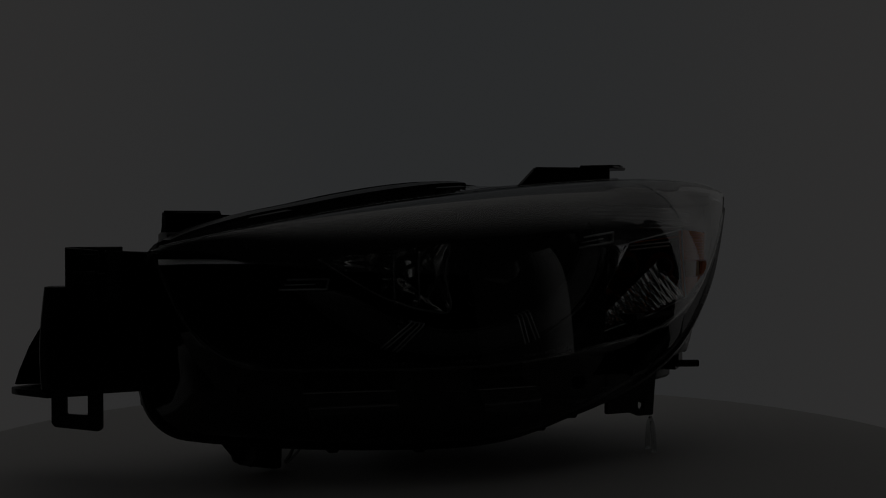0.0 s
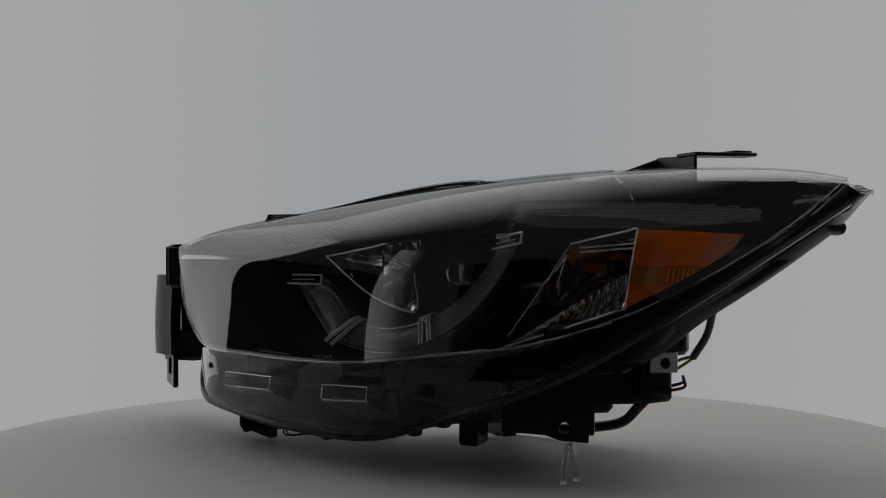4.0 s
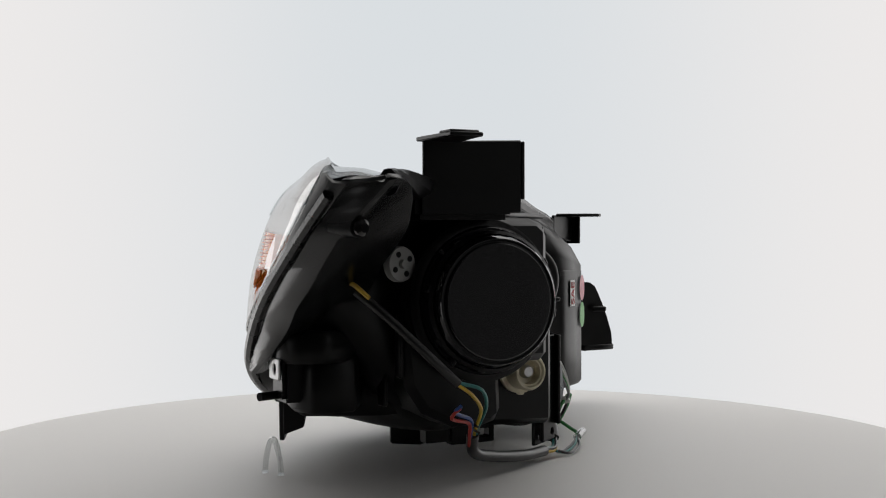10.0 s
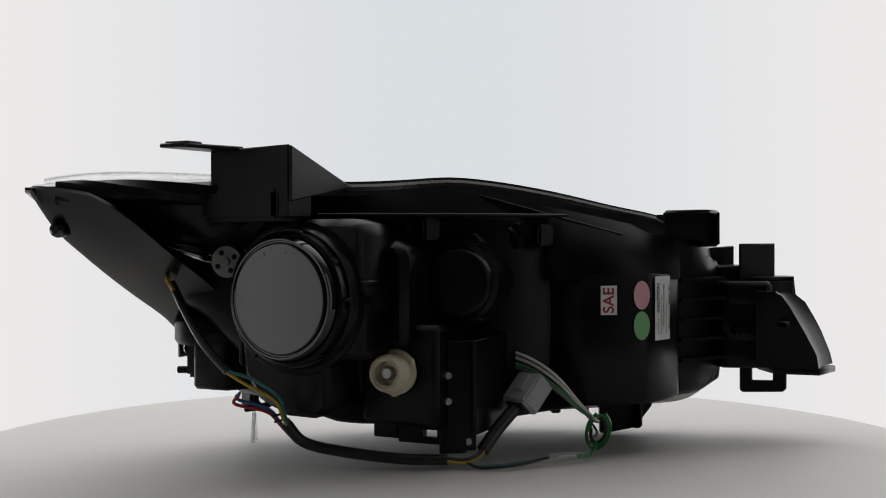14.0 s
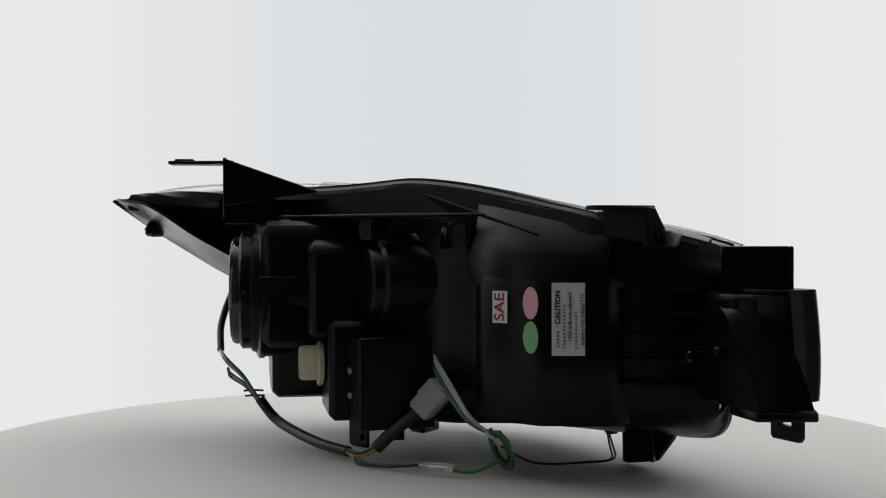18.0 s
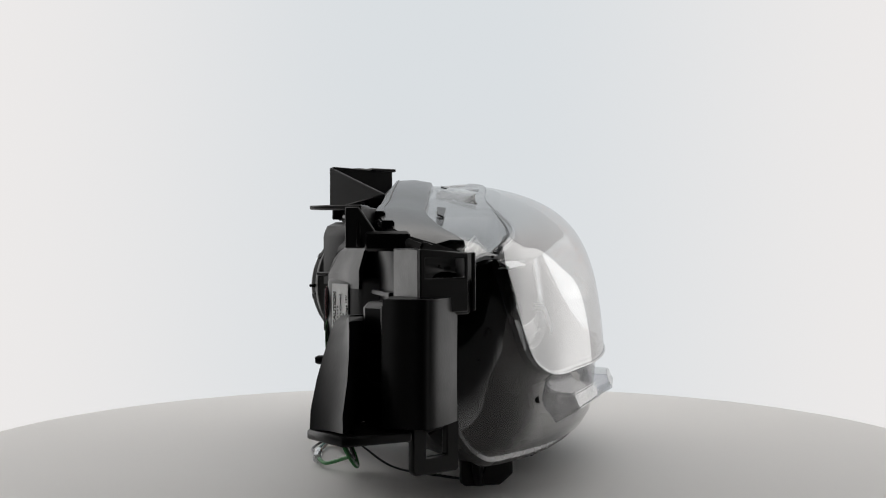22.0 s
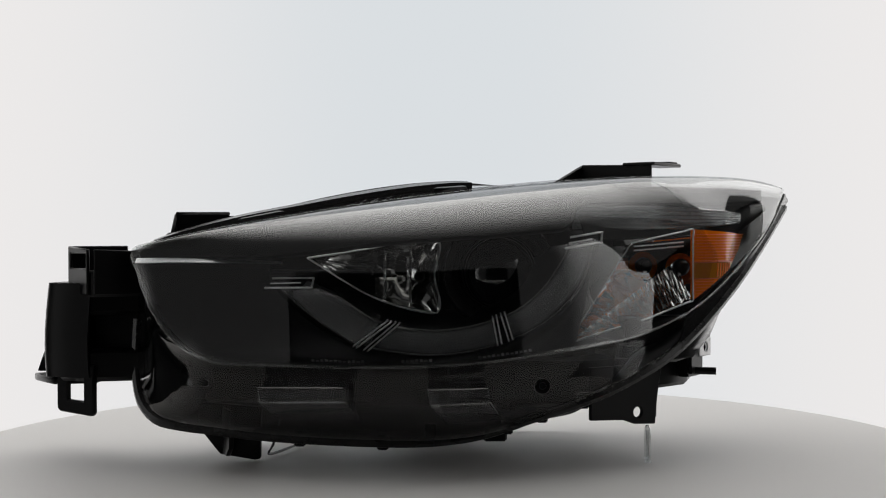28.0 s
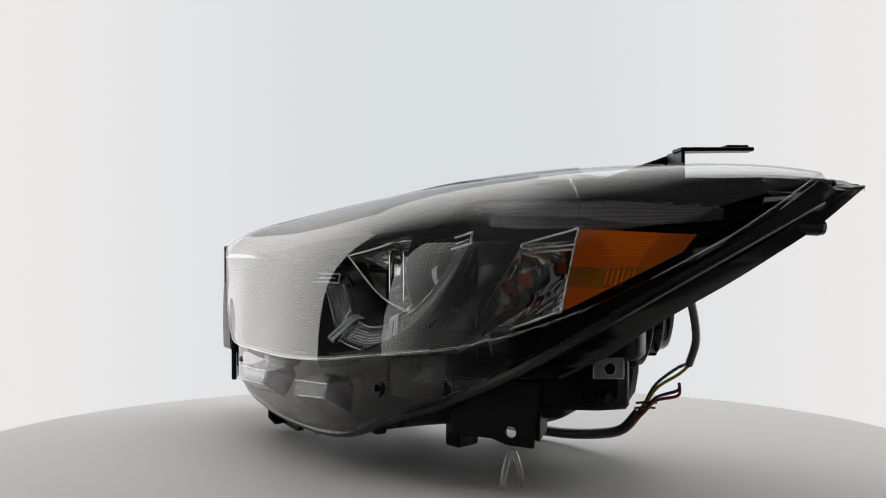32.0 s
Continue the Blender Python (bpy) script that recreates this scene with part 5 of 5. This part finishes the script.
def wiring():
    loom = part("wire_loom", tube([(.232, .056, .150), (.222, .075, .132), (.205, .098, .105), (.185, .112, .083)], 0.0034, 10, 30), WIRE["black"], lamp, "black sleeved cable loom")
    part("wire", tube([(.233, .050, .156), (.236, .058, .154), (.230, .066, .145)], 0.0017, 8), WIRE["yellow"], loom, "yellow wire")
    for k, (c, off) in enumerate((("yellow", (.002, .0, .0)), ("teal", (-.004, .004, .004)), ("blue", (.010, -.01, -.012)), ("red", (.012, -.012, -.016)))):
        o = Vector(off)
        start = Vector((.186, .112, .083)) + (o * 0.2 if k < 2 else o * .4 + Vector((-.014, .002, -.012)))
        part("wire", tube([start, Vector((.168, .116, .073)) + o, Vector((.148, .112, .060)) + o * .6, Vector((.142, .104, .045)) + o * .3, Vector((.136, .098, .033)) + o * .15], 0.0014, 7, 30), WIRE[c], loom, c + " wire")
    part("sleeve", tube([(.140, .100, .040), (.126, .094, .024), (.095, .096, .016), (.05, .100, .010), (.012, .101, .008)], 0.0046, 10, 40), WIRE["black"], loom, "black wire sleeve along the table")
    for k, c in enumerate(("red", "teal", "yellow", "black")):
        dz, dy = .0022 * (k % 2), .0022 * (k // 2)
        part("wire", tube([(.016, .100 + dy, .008 + dz), (-.002, .102 + dy, .0065 + dz), (-.014, .098 + dy, .010 + dz), (-.026, .090 + dy, .022 + dz)], 0.0015, 7, 24), WIRE[c], loom, c + " wire")
    part("sleeve", tube([(-.018, .096, .014), (-.032, .087, .030), (-.049, .077, .046)], 0.0055, 10, 20), WIRE["black"], loom)
    for dz, dx in ((.0, .0), (.0045, .002)):
        part("tie_tail", tube([Vector((.138 + dx, .096, .043 + dz)), Vector((.143 + dx, .103, .0435 + dz)), Vector((.149 + dx, .110, .043 + dz))], .0010, 6, 8), WIRE["black"], loom, "trimmed black tie end")
    # grey plug
    ax = Vector((-.50, -.30, .62)).normalized()
    q = ax.to_track_quat("Z", "Y").to_matrix().to_4x4()
    q.translation = Vector((-.060, .071, .057))
    own = bmesh.new()
    bmesh.ops.create_cube(own, size=1, matrix=q @ Matrix.Diagonal((.028, .020, .030, 1)))
    soften(own, .0018, 2)
    plug = part("connector", own, GREYPLASTIC, lamp, "grey plastic wire connector")
    own = bmesh.new()
    bmesh.ops.create_cube(own, size=1, matrix=q @ pose(0, .0105, .003) @ Matrix.Diagonal((.011, .004, .016, 1)))
    part("latch", soften(own, .001, 1), GREYPLASTIC, plug)
    own = bmesh.new()
    bmesh.ops.create_cube(own, size=1, matrix=q @ pose(0, 0, -.014) @ Matrix.Diagonal((.020, .013, .006, 1)))
    part("collar", soften(own, .001, 1), WIRE["black"], plug)
    # white, green and black wires out of the plug and round to the box
    for k, (c, o) in enumerate((("white", 0.0), ("white", .004), ("green", .009), ("grey", .012))):
        part("wire", tube([(-.052, .062, .090 - o), (-.066, .070, .084 - o), (-.085, .075, .070 - o), (-.104, .074, .048 - o * .5), (-.118, .066, .034)], 0.0013, 7, 30), WIRE[c], loom, c + " wire")
    for k, (c, r) in enumerate((("green", .014), ("black", .011), ("green", .017))):
        pts = [(-.124 + r * math.cos(a) * .6, .058 + r * .5 * math.sin(a), .022 + r * math.sin(a)) for a in [i * math.pi / 4 + k for i in range(8)]]
        part("wire", tube(pts, 0.0014, 7, 40), WIRE[c], loom, c + " wire")
    part("cable_tie", lathe([(.0045, -.001), (.006, -.001), (.006, .001), (.0045, .001)], (-.118, .063, .033), (0.5, 0.2, -0.8), 16), WIRE["white"], loom, "white cable tie")
    part("wire", tube([(-.122, .058, .012), (-.112, .078, .005), (-.10, .088, .006)], 0.0016, 7, 20), WIRE["green"], loom, "green wire")
    crimp = part("crimp_sleeve", tube([(-.104, .088, .007), (-.088, .092, .0075), (-.072, .096, .007)], 0.0038, 10, 12), RIBCLEAR, loom, "clear crimp sleeve")
    part("crimp_core", tube([(-.096, .090, .007), (-.080, .094, .007)], 0.0018, 8, 8), STEEL, crimp)
    for c, o in (("teal", 0.0), ("black", .005), ("grey", -.003)):
        part("wire", tube([(-.072, .096, .007), (-.045, .104 + o, .004), (-.015, .108 + o, .003), (-.004, .105 + o * .5, .006)], 0.0011, 7, 24), WIRE[c], loom, c + " wire")
    for o in (0.0, .004):
        part("wire", tube([(-.116, .05, .022), (-.125, .02, .006), (-.140, -.02 - o, .003), (-.150, -.045 - o, .004), (-.145, -.05 - o, .014), (-.140, -.05, .034)], 0.0009, 6, 30), WIRE["black"], loom, "thin black wire")


wiring()

# ---- clear stand ----
stand = thing("acrylic_stand", "small clear acrylic hairpin stand under the mounting plate", "stand")
part("hairpin", tube([(.168, -.0715, .0015), (.1685, -.070, .012), (.169, -.0665, .0245), (.169, -.0632, .0280), (.169, -.060, .0245), (.1695, -.0560, .012), (.170, -.0545, .0015)], 0.0023, 10, 40), ACRYLIC, stand)
for p in ((.168, -.0715, .0008), (.170, -.0545, .0008)):
    part("pad", lathe([(0.0, 0.0012), (.0028, .0008), (.003, 0.0), (.003, -.0006), (0.0, -.0006)], p, (0, 0, 1), 16), RIBCLEAR, stand)


def motions():
    """The turntable turns evenly with all that stands on it."""
    def angle(t):
        return -(13.43 * (t - 28.0) + 0.55 * (1 - ((t - 15.0) / 13.0) ** 2) if t < 28 else 13.40 * (t - 28.0) - 0.03 * (t - 28.0))
    rows = [(float(t), pose(0, 0, 0, 0, 0, angle(t))) for t in range(0, 33)]
    for ob in (turntable, lamp, stand):
        walk(ob, rows)


motions()
